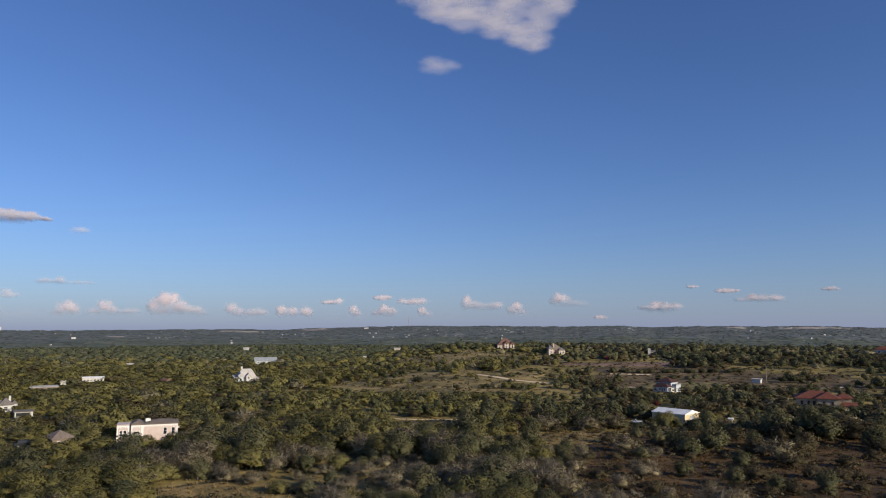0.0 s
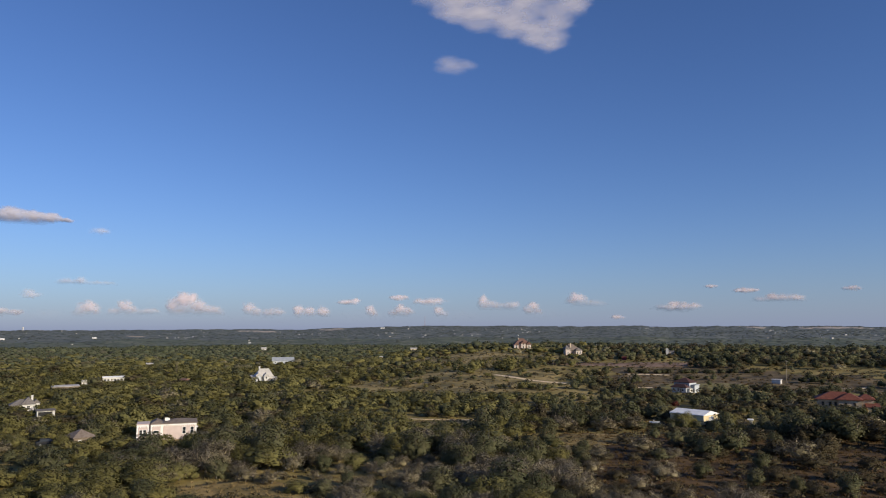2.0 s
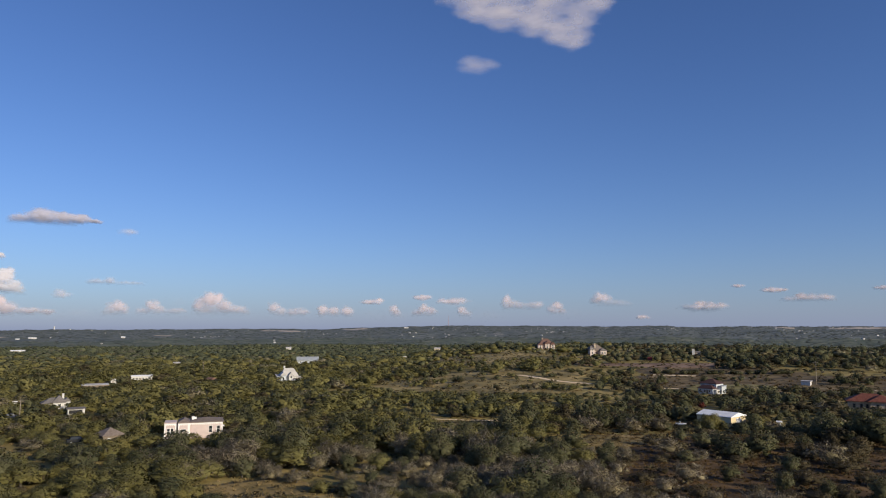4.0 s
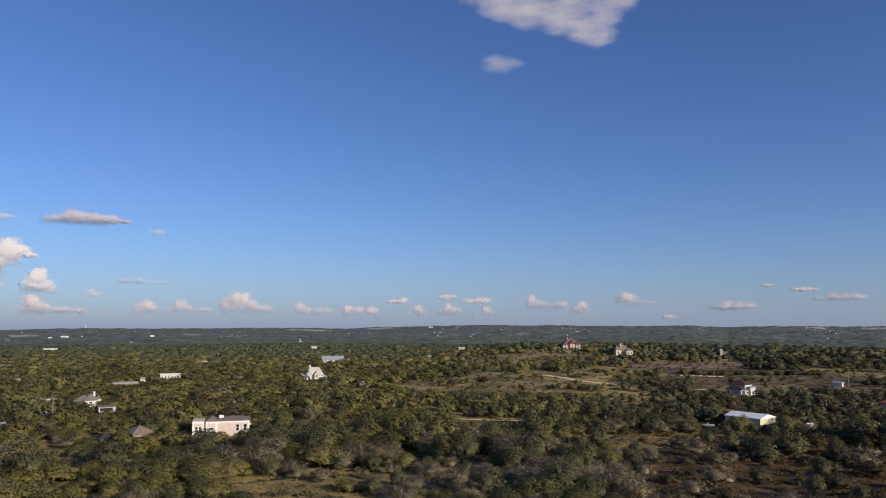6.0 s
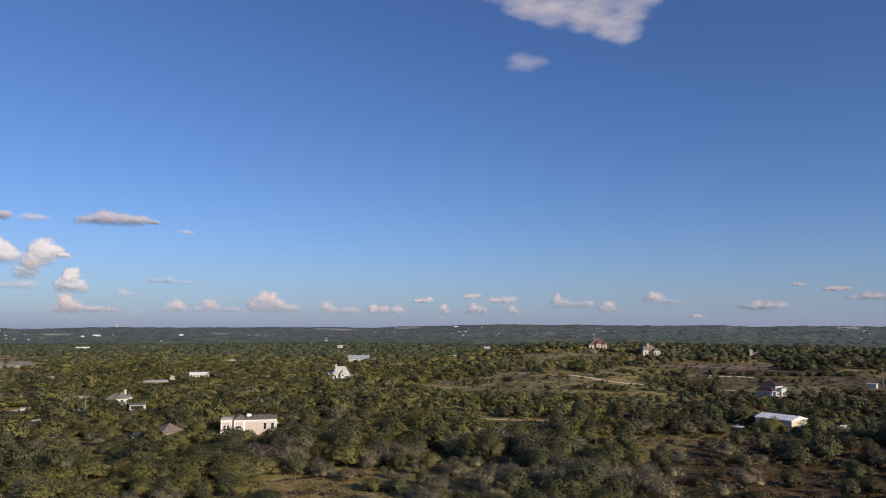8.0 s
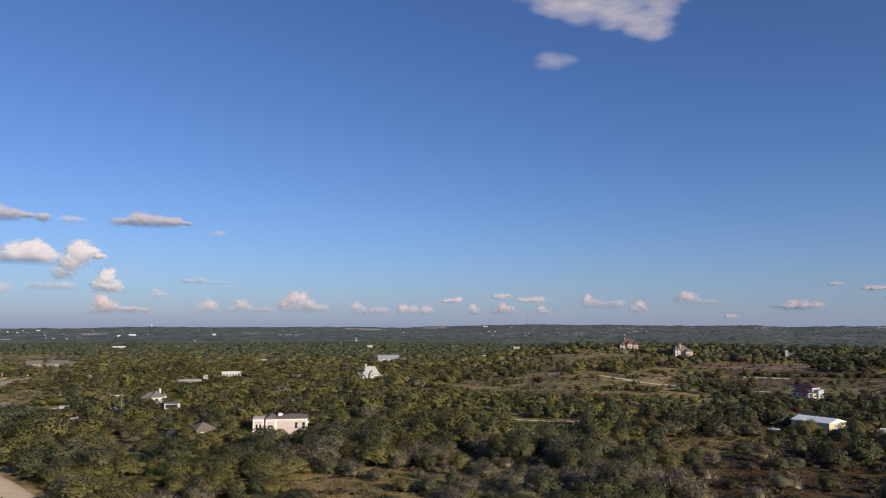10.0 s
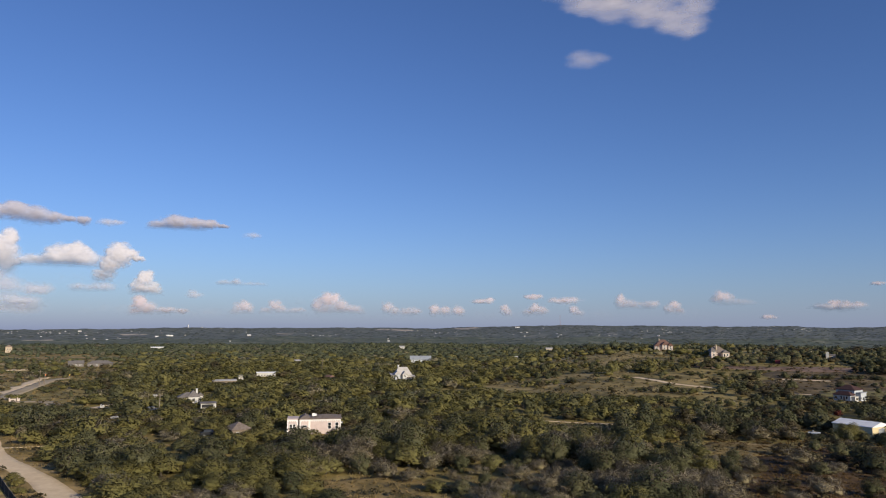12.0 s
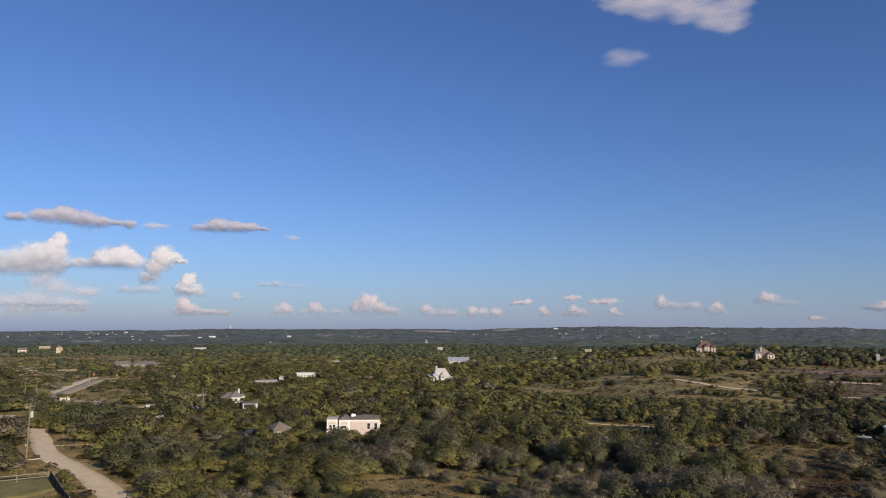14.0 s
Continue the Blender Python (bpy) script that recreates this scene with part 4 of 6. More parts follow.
def vehicle(name, label, category, x, y, rz, paint, bed, size=1.0):
    e = thing(name, label, category, x, y, rz, clear=2.6, size=size)
    keep_in_view(x, y, 2.2, 0.5)
    bm = bmesh.new()
    hull(bm, [(a, s * w, z) for s in (-1, 1) for a, z, w in ((-2.45, 0.45, 0.9), (2.5, 0.45, 0.88), (2.55, 0.8, 0.88), (2.4, 1.02, 0.84), (-2.5, 0.9, 0.9), (-2.45, 1.1, 0.86))])
    part("body", bm, paint, e)
    bm = bmesh.new()
    back = 0.2 if bed else -1.7
    hull(bm, [(a, s * w, z) for s in (-1, 1) for a, z, w in ((back - 0.15, 1.08, 0.84), (1.35, 1.02, 0.82), (0.6, 1.72, 0.68), (back + 0.1, 1.75, 0.68))])
    cab = part("cabin", bm, paint, e)
    for s in (-1, 1):
        bm = bmesh.new()
        hull(bm, [(a, s * w, z) for a, z, w in ((back + 0.15, 1.16, 0.835), (1.1, 1.14, 0.815), (0.6, 1.6, 0.715), (back + 0.25, 1.62, 0.72))] + [(0.4, s * 0.6, 1.3)])
        part("side_window", bm, GLASS, cab, "dark side window")
    bm = bmesh.new()
    hull(bm, [(1.34, s * 0.7, 1.1) for s in (-1, 1)] + [(0.72, s * 0.6, 1.68) for s in (-1, 1)] + [(0.9, s * 0.6, 1.2) for s in (-1, 1)])
    part("windscreen", bm, GLASS, cab, "dark windscreen")
    for a in (-1.55, 1.6):
        for s in (-0.86, 0.86):
            bm = bmesh.new()
            rod(bm, (a, s - 0.11, 0.36), (a, s + 0.11, 0.36), 0.36, 0.36, 16)
            w = part("wheel", bm, RUBBER, e, "black tyre")
            bm = bmesh.new()
            rod(bm, (a, s - 0.12, 0.36), (a, s + 0.12, 0.36), 0.2, 0.2, 12)
            part("rim", bm, STEEL, w, "grey rim")
    for s in (-0.62, 0.62):
        bm = bmesh.new()
        block(bm, 2.5, 2.57, s - 0.16, s + 0.16, 0.72, 0.88)
        part("headlight", bm, TRIM, e)


def road_sign(x, y, label, mat, h=2.4):
    e = thing("road_sign", label, "road sign", x, y, 45, clear=1.5)
    keep_in_view(x, y, 0.8, 1.2, 0.9)
    bm = bmesh.new()
    rod(bm, (0, 0, -0.4), (0, 0, h), 0.05, 0.05, 8)
    part("post", bm, STEEL, e)
    bm = bmesh.new()
    hull(bm, [(0.45 * c, -0.06 + d, h - 0.3 + 0.45 * k) for c, k in ((1, 0), (0, 1), (-1, 0), (0, -1)) for d in (0.0, 0.03)])
    part("sign_plate", bm, mat, e, "square sign plate set on its corner")


gate_wall()
boat()
road_sign(-283.6, 338.8, "yellow diamond warning sign beside the asphalt road", SIGN_YELLOW)
road_sign(-297.5, 337.0, "orange diamond roadworks sign on a gravel bank", SIGN_ORANGE)
vehicle("car", "pale grey parked car on a short drive", "car", -176.0, 227.5, 130, PALE_METAL, False, 0.8)
vehicle("car", "dark blue parked car under oak trees", "car", -152.5, 223.2, 40, BLUE_PAINT, False, 0.85)
vehicle("car", "dark parked car beside a brown roofed house", "car", -103.0, 177.0, 35, DARK_PAINT, False)
vehicle("pickup_truck", "white pickup truck parked beside the barn", "truck", 61.0, 225, 170, WHITE_PAINT, True, 0.68)


def radio_mast():
    az, r = 2.8, 4300
    x, y = heading(az, r)[:2]
    e = thing("radio_mast", "slender red and white lattice mast on the horizon", "mast", x, y, 0)
    h = 62.0
    for k, (c, s) in enumerate(((1.2, 0), (-0.6, 1.04), (-0.6, -1.04))):
        bm = bmesh.new()
        rod(bm, (c, s, -2), (c * 0.6, s * 0.6, h), 0.45, 0.3, 6)
        part("leg", bm, MAST_RED, e)
    bm = bmesh.new()
    for z in np.arange(2, h, 4):
        rod(bm, (1.1, 0, z), (-0.55, 0.95, z + 4), 0.15, 0.15, 4)
        rod(bm, (-0.55, 0.95, z), (-0.55, -0.95, z + 4), 0.15, 0.15, 4)
    part("bracing", bm, MAST_RED, e)


def water_tower():
    az, r = 32.1, 4300
    x, y = heading(az, r)[:2]
    e = thing("water_tower", "white water tower on the far ridge", "water tower", x, y, 0, size=0.6)
    bm = bmesh.new()
    rod(bm, (0, 0, -2), (0, 0, 22), 4.5, 4.0, 16)
    part("stem", bm, WHITE, e)
    bm = bmesh.new()
    rod(bm, (0, 0, 22), (0, 0, 30), 5.6, 5.6, 20)
    rod(bm, (0, 0, 30), (0, 0, 33), 5.6, 1.5, 20)
    part("tank", bm, WHITE, e)


radio_mast()
water_tower()
for i, (az, r, rx, ry) in enumerate(((16.2, 3900, 95, 55), (10.0, 4090, 60, 75), (10.9, 4060, 30, 60), (-22.6, 4090, 55, 80), (-28.0, 4080, 120, 80), (-26.0, 4060, 40, 60),
                                     (24.8, 3300, 40, 14), (36.0, 3300, 55, 18), (-1.2, 3100, 30, 10), (42.0, 2700, 40, 14))):
    px, py = heading(az, r)[:2]
    patch("quarry_clearing", px, py, rx, ry * 2, az, QUARRY, "pale cleared ground on a far wooded ridge", lift=0.4, seed=20 + i)
    FAR_SPOTS += [tuple(heading(az + q, r - d)[:2]) for q in np.linspace(-rx / r * 50, rx / r * 50, 7) for d in (-160, -100, -40, 0, 40, 100, 160)]

KEEP += [(rx, ry, 0.6 * ra) for rx, ry, ra, rb in ROCKS]
KEEP += [(80.0, 267.0, 3.0), (91.5, 222.5, 4.0), (95.5, 219.5, 4.0), (166, 354, 5.0), (171, 351, 4.0), (-203, 233, 6.0), (-197, 227, 5.0)]
# stretches of road and meadow kept in the camera's view: place, half width, height, reach
ROAD_VIEWS = [(-254, 273, 9, 0.2, 0.8), (-268, 296, 9, 0.2, 0.82), (-280, 318, 9, 0.2, 0.82), (-286, 340, 9, 0.2, 0.82), (-125, 121, 7, 0.2, 0.6), (-117, 118, 8, 0.2, 0.6), (-106, 112, 6, 0.2, 0.6),
              (-100, 118, 5, 0.1, 0.6), (-113, 104, 10, 0.1, 0.5), (-100, 104, 6, 0.1, 0.5), (-120, 132, 6, 0.1, 0.7), (-140, 147, 7, 0.1, 0.75), (-158, 160, 4, 0.1, 0.8), (-136, 134, 3, 0.5, 0.6),
              (-137, 150, 5, 0.1, 0.85), (-206, 196, 5, 0.1, 0.82), (-212, 241, 9, 0.1, 0.85), (-181, 233, 3, 0.1, 0.9)]
ROAD_VIEWS += [(rx, ry, ra * 0.8, 0.1, 0.93) for rx, ry, ra, rb in ROCKS[:-1]]
MEADOW_VIEWS = [(80, 267, 2.5, 1.2, 0.7), (-44, 132, 8, 0.1, 0.8), (30, 334, 26, 0.1, 0.84), (-18, 335, 24, 0.1, 0.86), (-5, 231, 10, 0.1, 0.84), (120, 405, 20, 0.1, 0.93), (-58, 338, 14, 0.1, 0.88), (-36, 340, 12, 0.1, 0.88),
                (-35, 350, 12, 0.1, 0.88), (110, 452, 34, 0.1, 0.93), (146, 358, 16, 0.1, 0.92), (176, 352, 22, 0.1, 0.93), (196, 392, 26, 0.1, 0.94), (95, 347, 9, 0.1, 0.92), (14, 535, 34, 0.1, 0.93), (70, 440, 18, 0.1, 0.93), (34, 384, 9, 0.1, 0.9), (46, 371, 9, 0.1, 0.9)]
for sx, sy, half, low, reach in ROAD_VIEWS + MEADOW_VIEWS:
    keep_in_view(sx, sy, half, low, reach)

# ---- trees ----
ICO = bmesh.new()
bmesh.ops.create_icosphere(ICO, subdivisions=1, radius=1.0)
ICO_V = np.array([v.co for v in ICO.verts])
ICO_F = np.array([[v.index for v in f.verts] for f in ICO.faces])
ICO.free()


def unit(v):
    return v / np.maximum(np.linalg.norm(v, axis=-1, keepdims=True), 1e-9)


def lobes_of(rng, kind, n):
    """Centres and radii of the leaf clumps of a crown, for a tree 1 m high and about 1 m wide: one inner mass and clumps over its dome."""
    a = rng.uniform(0, 6.28) + np.arange(n) * 2.4 + rng.uniform(-0.4, 0.4, n)
    t = (np.arange(n) + 0.5) / n                       # 0 at the top, 1 at the skirt
    rise, reach = 1 - 1.5 * t, np.sqrt(np.clip(1 - (1 - 1.5 * t) ** 2, 0, 1))
    if kind == "cedar":
        mid, wide, tall, size = 0.44, 0.27, 0.38, 0.17
    else:
        mid, wide, tall, size = 0.43, 0.36, 0.34, 0.15
    k = rng.uniform(0.55, 1.32, n)
    rise = np.where(rise < 0, rise * 1.75, rise)
    c = np.stack([wide * reach * k * np.cos(a), wide * reach * k * np.sin(a), mid + tall * rise * rng.uniform(0.85, 1.1, n)], -1)
    r = size * rng.uniform(0.7, 1.45, n)
    c[-1], r[-1] = (0, 0, mid - 0.03), 0.33
    return c, r


def leaf_tris(rng, c, r, count, size, jitter=0.5, flat=0.85, own=0.07, lobe=0.33):
    """Small leaf sprays standing on the lobes' surfaces: one triangle each, with normals between its own, its clump's and the crown's."""
    w = r ** 2 / (r ** 2).sum()
    k = rng.choice(len(c), count, p=w)
    d = unit(rng.normal(size=(count, 3)))
    d[:, 2] = np.where(d[:, 2] < -0.35, -d[:, 2], d[:, 2])
    pos = c[k] + d * (r[k] * rng.uniform(0.62, 1.0, count) ** 0.6 * rng.uniform(0.9, 1.3, count))[:, None] * [1, 1, flat]
    dome = unit((pos - [0, 0, 0.45]) * [1, 1, 1.3])
    nrm = unit(0.20 * d + 0.62 * dome + [0, 0, 0.12] + rng.normal(size=(count, 3)) * jitter)
    u = unit(np.cross(nrm, rng.normal(size=(count, 3))))
    v = np.cross(nrm, u)
    s = size * rng.uniform(0.55, 1.35, count)[:, None]
    tri = np.stack([pos + u * s, pos - u * s * 0.5 + v * s * 0.8, pos - u * s * 0.5 - v * s * 0.8], 1)
    soft = unit(own * nrm + lobe * d + (1 - own - lobe) * dome)
    return tri.reshape(-1, 3), np.arange(3 * count).reshape(-1, 3), np.repeat(soft, 3, 0)


def join(parts):
    """Joins (verts, faces, ...) into one such tuple."""
    starts = np.cumsum([0] + [len(p[0]) for p in parts])
    rest = [np.concatenate(q) for q in list(zip(*parts))[2:]]
    return (np.concatenate([p[0] for p in parts]), np.concatenate([p[1] + n for p, n in zip(parts, starts)]), *rest)


def cores(rng, c, r, shrink, flat=0.8):
    out = []
    for q, s in zip(c, r):
        v = ICO_V * (1 + rng.uniform(-0.22, 0.22, (len(ICO_V), 1)))
        p = q + v * s * shrink * [1, 1, flat]
        out.append((p, ICO_F, unit(0.5 * unit(ICO_V) + 0.5 * unit((p - [0, 0, 0.38]) * [1, 1, 1.2]))))
    return join(out)


def wand(a, b, r0, r1, sides=4):
    """A tapered stick."""
    a, b = np.array(a), np.array(b)
    d = unit(b - a)
    u = unit(np.cross(d, [0.3, 0.9, 0.2]))
    w = np.cross(d, u)
    ang = np.linspace(0, 2 * np.pi, sides, endpoint=False)
    ring = np.cos(ang)[:, None] * u + np.sin(ang)[:, None] * w
    v = np.concatenate([a + ring * r0, b + ring * r1])
    f = []
    for i in range(sides):
        j = (i + 1) % sides
        f += [(i, j, sides + j), (i, sides + j, sides + i)]
    return v, np.array(f)


def trunk_of(rng, c, r, n_limbs, thick):
    base = np.array([0, 0, -0.08])
    fork = np.array([rng.uniform(-0.05, 0.05), rng.uniform(-0.05, 0.05), 0.22])
    out = [wand(base, fork, thick, thick * 0.75, 6)]
    for i in rng.permutation(len(c))[:n_limbs]:
        mid = (fork + c[i]) / 2 + rng.uniform(-0.05, 0.05, 3)
        out += [wand(fork, mid, thick * 0.6, thick * 0.4, 4), wand(mid, c[i] + [0, 0, r[i] * 0.4], thick * 0.4, thick * 0.12, 4)]
    return join(out)


def twig_crown(rng, count, size):
    """The bare crown of a leafless shrub: many thin upward sticks from a few limbs."""
    c, r = lobes_of(rng, "oak", 9)
    k = rng.integers(0, len(c), count)
    d = unit(rng.normal(size=(count, 3)) + [0, 0, 0.7])
    a = c[k] + rng.normal(size=(count, 3)) * 0.07
    b = a + d * (rng.uniform(0.10, 0.27, count))[:, None]
    s = unit(np.cross(d, rng.normal(size=(count, 3)))) * size
    tri = np.stack([a + s, a - s, b], 1)
    lit = np.repeat(unit(unit(a - [0, 0, 0.3]) + 0.5 * rng.normal(size=(count, 3))), 3, 0)
    return (tri.reshape(-1, 3), np.arange(3 * count).reshape(-1, 3), lit), c, r


KINDS = ("oak", "cedar", "scrub", "grey")


def crown_of(rng, kind, leaves, size, n_lobes, fine, n_core=12):
    if kind == "grey":
        twigs, c, r = twig_crown(rng, int(leaves * 0.7), size * 0.20)
        spray = leaf_tris(rng, c, r, int(leaves * 0.5), size * 0.8, 0.5)
        core = cores(rng, c[-3:], r[-3:], 0.72)
        return (*join([spray, core, twigs]), len(spray[1]) + len(core[1])), c, r
    c, r = lobes_of(rng, kind, n_lobes)
    parts = [leaf_tris(rng, c, r, leaves, size, 0.42 if fine else 0.24), cores(rng, c[-n_core:], r[-n_core:], 0.62 if fine else 0.8)]
    if fine:
        k = rng.integers(0, len(c), leaves // 12)
        a = np.array([0, 0, 0.2]) + (c[k] - [0, 0, 0.2]) * rng.uniform(0.5, 0.9, (len(k), 1)) + rng.normal(size=(len(k), 3)) * 0.03
        d = unit(c[k] - [0, 0, 0.1] + rng.normal(size=(len(k), 3)) * 0.12)
        side = unit(np.cross(d, rng.normal(size=(len(k), 3)))) * size * 0.22
        b = a + d * (r[k] * rng.uniform(0.9, 1.7, len(k)))[:, None]
        parts.append((np.stack([a + side, a - side, b], 1).reshape(-1, 3), np.arange(3 * len(k)).reshape(-1, 3), np.repeat(unit(a - [0, 0, 0.3]), 3, 0)))
    return (*join(parts), leaves + len(parts[1][1])), c, r


# what grows where: share of oak, cedar, scrub, grey by place, and how closely
# clearings: centre, half lengths, turn
NEAR_CLEARINGS = [(-43, 129, 13, 7.5, -8), (-33, 121, 12, 6.5, -36), (36, 190, 15, 17, 0), (52, 152, 25, 10, 15), (92, 152, 20, 26, 0), (-22, 206, 8, 5, 0), (0, 229, 13, 5, 0), (-118, 108, 14, 14, 0),
                  (-108, 99, 22, 13, -40), (-207, 195, 8, 7, 45), (-212, 240, 14, 8, -40), (-138, 150, 12, 5, 40)]
FAR_CLEARINGS = [(5, 374, 64, 58, 0), (12, 512, 60, 54, 0), (-54, 345, 16, 28, 10), (-34, 344, 16, 14, 0), (125, 385, 52, 64, 0), (155, 338, 24, 14, 0), (178, 395, 40, 40, 0), (112, 456, 54, 22, 0), (165, 350, 50, 34, 0), (205, 390, 40, 26, 0), (95, 348, 12, 10, 0), (-480, 530, 100, 50, 40),
                 (-290, 395, 34, 22, 30), (-360, 425, 26, 12, 40), (-600, 640, 90, 40, 45)]
CLEAR = NEAR_CLEARINGS + FAR_CLEARINGS
LINES = [(DIRT[:-1], 4.6), ([(-242, 252), (-256, 276), (-274, 305), (-288, 332)], 6.0), ([(20, 404), (32, 388), (55, 366)], 3.5)]


def openness(x, y):
    """1 in the middle of a clearing, 0 in the woods."""
    out = np.zeros_like(x)
    for cx, cy, rx, ry, turn in CLEAR:
        c, s = math.cos(radians(turn)), math.sin(radians(turn))
        u, v = (x - cx) * c + (y - cy) * s, -(x - cx) * s + (y - cy) * c
        wob = 0.18 * np.sin(x / 5.1 + y / 7.3) + 0.12 * np.sin(x / 2.3 - y / 3.1)
        out = np.maximum(out, 1 - ease(0.75, 1.15, np.hypot(u / rx, v / ry) + wob))
    return out


def line_gap(x, y):
    gap = np.full_like(x, 1e9)
    for pts, half in LINES:
        q = smooth_line(pts, 4.0)
        d = np.sqrt(((np.stack([x, y], -1)[:, None, :] - q[None]) ** 2).sum(-1)).min(1) - half
        gap = np.minimum(gap, d)
    return gap


def spots(rng, r0, r1, az0, az1, cell):
    lim = r1
    gx_, gy_ = np.meshgrid(np.arange(-lim, lim, cell), np.arange(0, lim, cell))
    x = (gx_ + rng.uniform(-0.48, 0.48, gx_.shape) * cell).ravel()
    y = (gy_ + rng.uniform(-0.48, 0.48, gx_.shape) * cell).ravel()
    r, az = np.hypot(x, y), np.degrees(np.arctan2(-x, y))
    k = (r >= r0) & (r < r1) & (az > az0) & (az < az1)
    return x[k], y[k]


def woods_density(x, y):
    r, az = np.hypot(x, y), np.degrees(np.arctan2(-x, y))
    d = np.full_like(x, 0.93)
    right = ease(-7, -15, az)
    d = d - right * 0.32 * (1 - ease(190, 230, r))
    d = d - right * 0.25 * ease(285, 310, r) * (1 - ease(440, 480, r))
    mid = ease(9, 3, az)
    d = d - mid * 0.36 * ease(255, 320, r) * (1 - ease(600, 640, r)) * (1 - right)
    field = ease(35, 38, az) * ease(225, 260, r) * (1 - ease(720, 800, r))
    groves = np.sin(x / 13 + 1.6 * np.sin(y / 21)) * np.sin(y / 15 - x / 37) + 0.4 * np.sin(x / 6.1 + y / 7.7)
    d = d - field * np.where(groves > -0.18, 0.0, 0.72)
    thin = 0.5 + 0.5 * np.sin(x / 19 + 1.3 * np.sin(y / 23)) * np.sin(y / 29 + 0.7)
    d = d - 0.10 * thin
    clumps = 0.07 + 0.58 * (np.sin(x / 11.3 + 1.7 * np.sin(y / 17)) * np.sin(y / 15 + x / 31) > 0.40 + 0.15 * right)
    return np.where(openness(x, y) > 0.5, np.where(r > 300, clumps, 0.05 + 0.17 * ease(-9, -13, az)), d)


def grow(rng, x, y, hmin, hmax):
    """Chooses kind, height and width for each spot; drops those that would stand in roads, yards and the camera's sight
    lines.
    """
    n = len(x)
    r, az = np.hypot(x, y), np.degrees(np.arctan2(-x, y))
    keep = rng.random(n) < woods_density(x, y)
    keep &= line_gap(x, y) > 1.2
    for kx, ky, kr in KEEP:
        keep &= np.hypot(x - kx, y - ky) > kr
    h = rng.uniform(hmin, hmax, n) * (0.88 + 0.34 * np.sin(x / 13 + np.sin(y / 9)) * np.sin(y / 16 + x / 41)) * (1 + 0.6 * rng.random(n) ** 5)
    h = h * (1 - 0.25 * ease(36, 39, az) * ease(280, 320, r) * (1 - ease(720, 800, r)))
    u = rng.random(n)
    right = ease(-7, -14, az)
    greyish = np.clip(0.18 - 0.08 * right + 0.75 * np.exp(-((x + 24) / 26) ** 2 - ((y - 141) / 10) ** 2) + 0.8 * np.exp(-((x - 17) / 20) ** 2 - ((y - 133) / 14) ** 2)
                      + 0.5 * np.exp(-((x + 62) / 16) ** 2 - ((y - 158) / 10) ** 2), 0, 0.85)
    greyish = np.where(r > 230, 0.05, greyish)
    scrubby = 0.10 + 0.56 * right * (1 - ease(190, 230, r)) + 0.26 * right * ease(190, 230, r)
    cedars = 0.22 + 0.2 * ease(10, 0, az) + 0.5 * right * ease(200, 240, r) + 0.45 * ease(35, 38, az) * ease(225, 260, r)
    kind = np.where(u < greyish, 3, np.where(u < greyish + scrubby, 2, np.where(u < greyish + scrubby + cedars, 1, 0)))
    h = np.where(kind == 3, h * 0.85, np.where(kind == 2, h * (0.6 + 0.25 * ease(190, 230, r)), h))
    h = np.where(openness(x, y) > 0.5, h * np.where(r > 300, 0.8, 0.5 + 0.4 * right), h)
    h = h * (1 + 0.08 * ease(-10, -18, az) * ease(430, 470, r) * (1 - ease(620, 680, r)))
    wide = np.where(kind == 1, rng.uniform(0.95, 1.3, n), rng.uniform(1.25, 1.8, n)) * h
    z = ground_z(x, y) - 0.09 * h
    for a0, a1, rd, low, reach in SIGHT:
        m = math.degrees(1.5 / rd)
        before = (az > a0 - m) & (az < a1 + m) & (r < rd) & (r > rd * reach)
        cap = EYE - (EYE - low) * (r + 1.5) / rd - z
        h = np.where(before & (h > cap), cap, h)
    wide = np.minimum(wide, np.minimum(h * 2.1, 10.5))
    keep &= h > 0.8
    return x[keep], y[keep], z[keep], h[keep], wide[keep], kind[keep]


rng = np.random.default_rng(5)
near_x, near_y = spots(rng, 98, 235, -38, 51, 5.0)
tree = grow(rng, near_x, near_y, 3.9, 6.1)
order = np.argsort(np.hypot(tree[0], tree[1]))
tree = [a[order] for a in tree]
inside = np.degrees(np.arctan2(-tree[0], tree[1]))
seen_first = np.nonzero((inside > -34) & (inside < 49))[0][:300]
single = np.zeros(len(tree[0]), bool)
single[seen_first] = True

TREE_LABEL = {"oak": "olive green live oak with a spreading crown", "cedar": "dark green juniper with a dense rounded crown",
              "scrub": "low dry olive shrub on brown grass", "grey": "half bare grey twiggy tree among oaks"}
TREE_NAME = {"oak": "live_oak", "cedar": "juniper_tree", "scrub": "shrub", "grey": "bare_tree"}
N_LEAF = {"oak": 2500, "cedar": 2200, "scrub": 1300, "grey": 1900}
CLOSE = 96         # the closest trees carry the finest leaves
protos = {}
for ki, kind in enumerate(KINDS):
    for v in range(3):
        prng = np.random.default_rng(100 + 10 * ki + v)
        (cv, cf, cn, nl), c, r = crown_of(prng, kind, N_LEAF[kind], 0.0245, 19, True)
        tv, tf = trunk_of(prng, c, r, 9 if kind == "grey" else 5, 0.035)
        protos[kind, v] = (cv, cf, tv, tf, nl, cn)
    for v in range(3, 6):
        prng = np.random.default_rng(150 + 10 * ki + v)
        (cv, cf, cn, nl), c, r = crown_of(prng, kind, int(N_LEAF[kind] * 2.4), 0.0165, 28, True)
        tv, tf = trunk_of(prng, c, r, 9 if kind == "grey" else 5, 0.035)
        protos[kind, v] = (cv, cf, tv, tf, nl, cn)


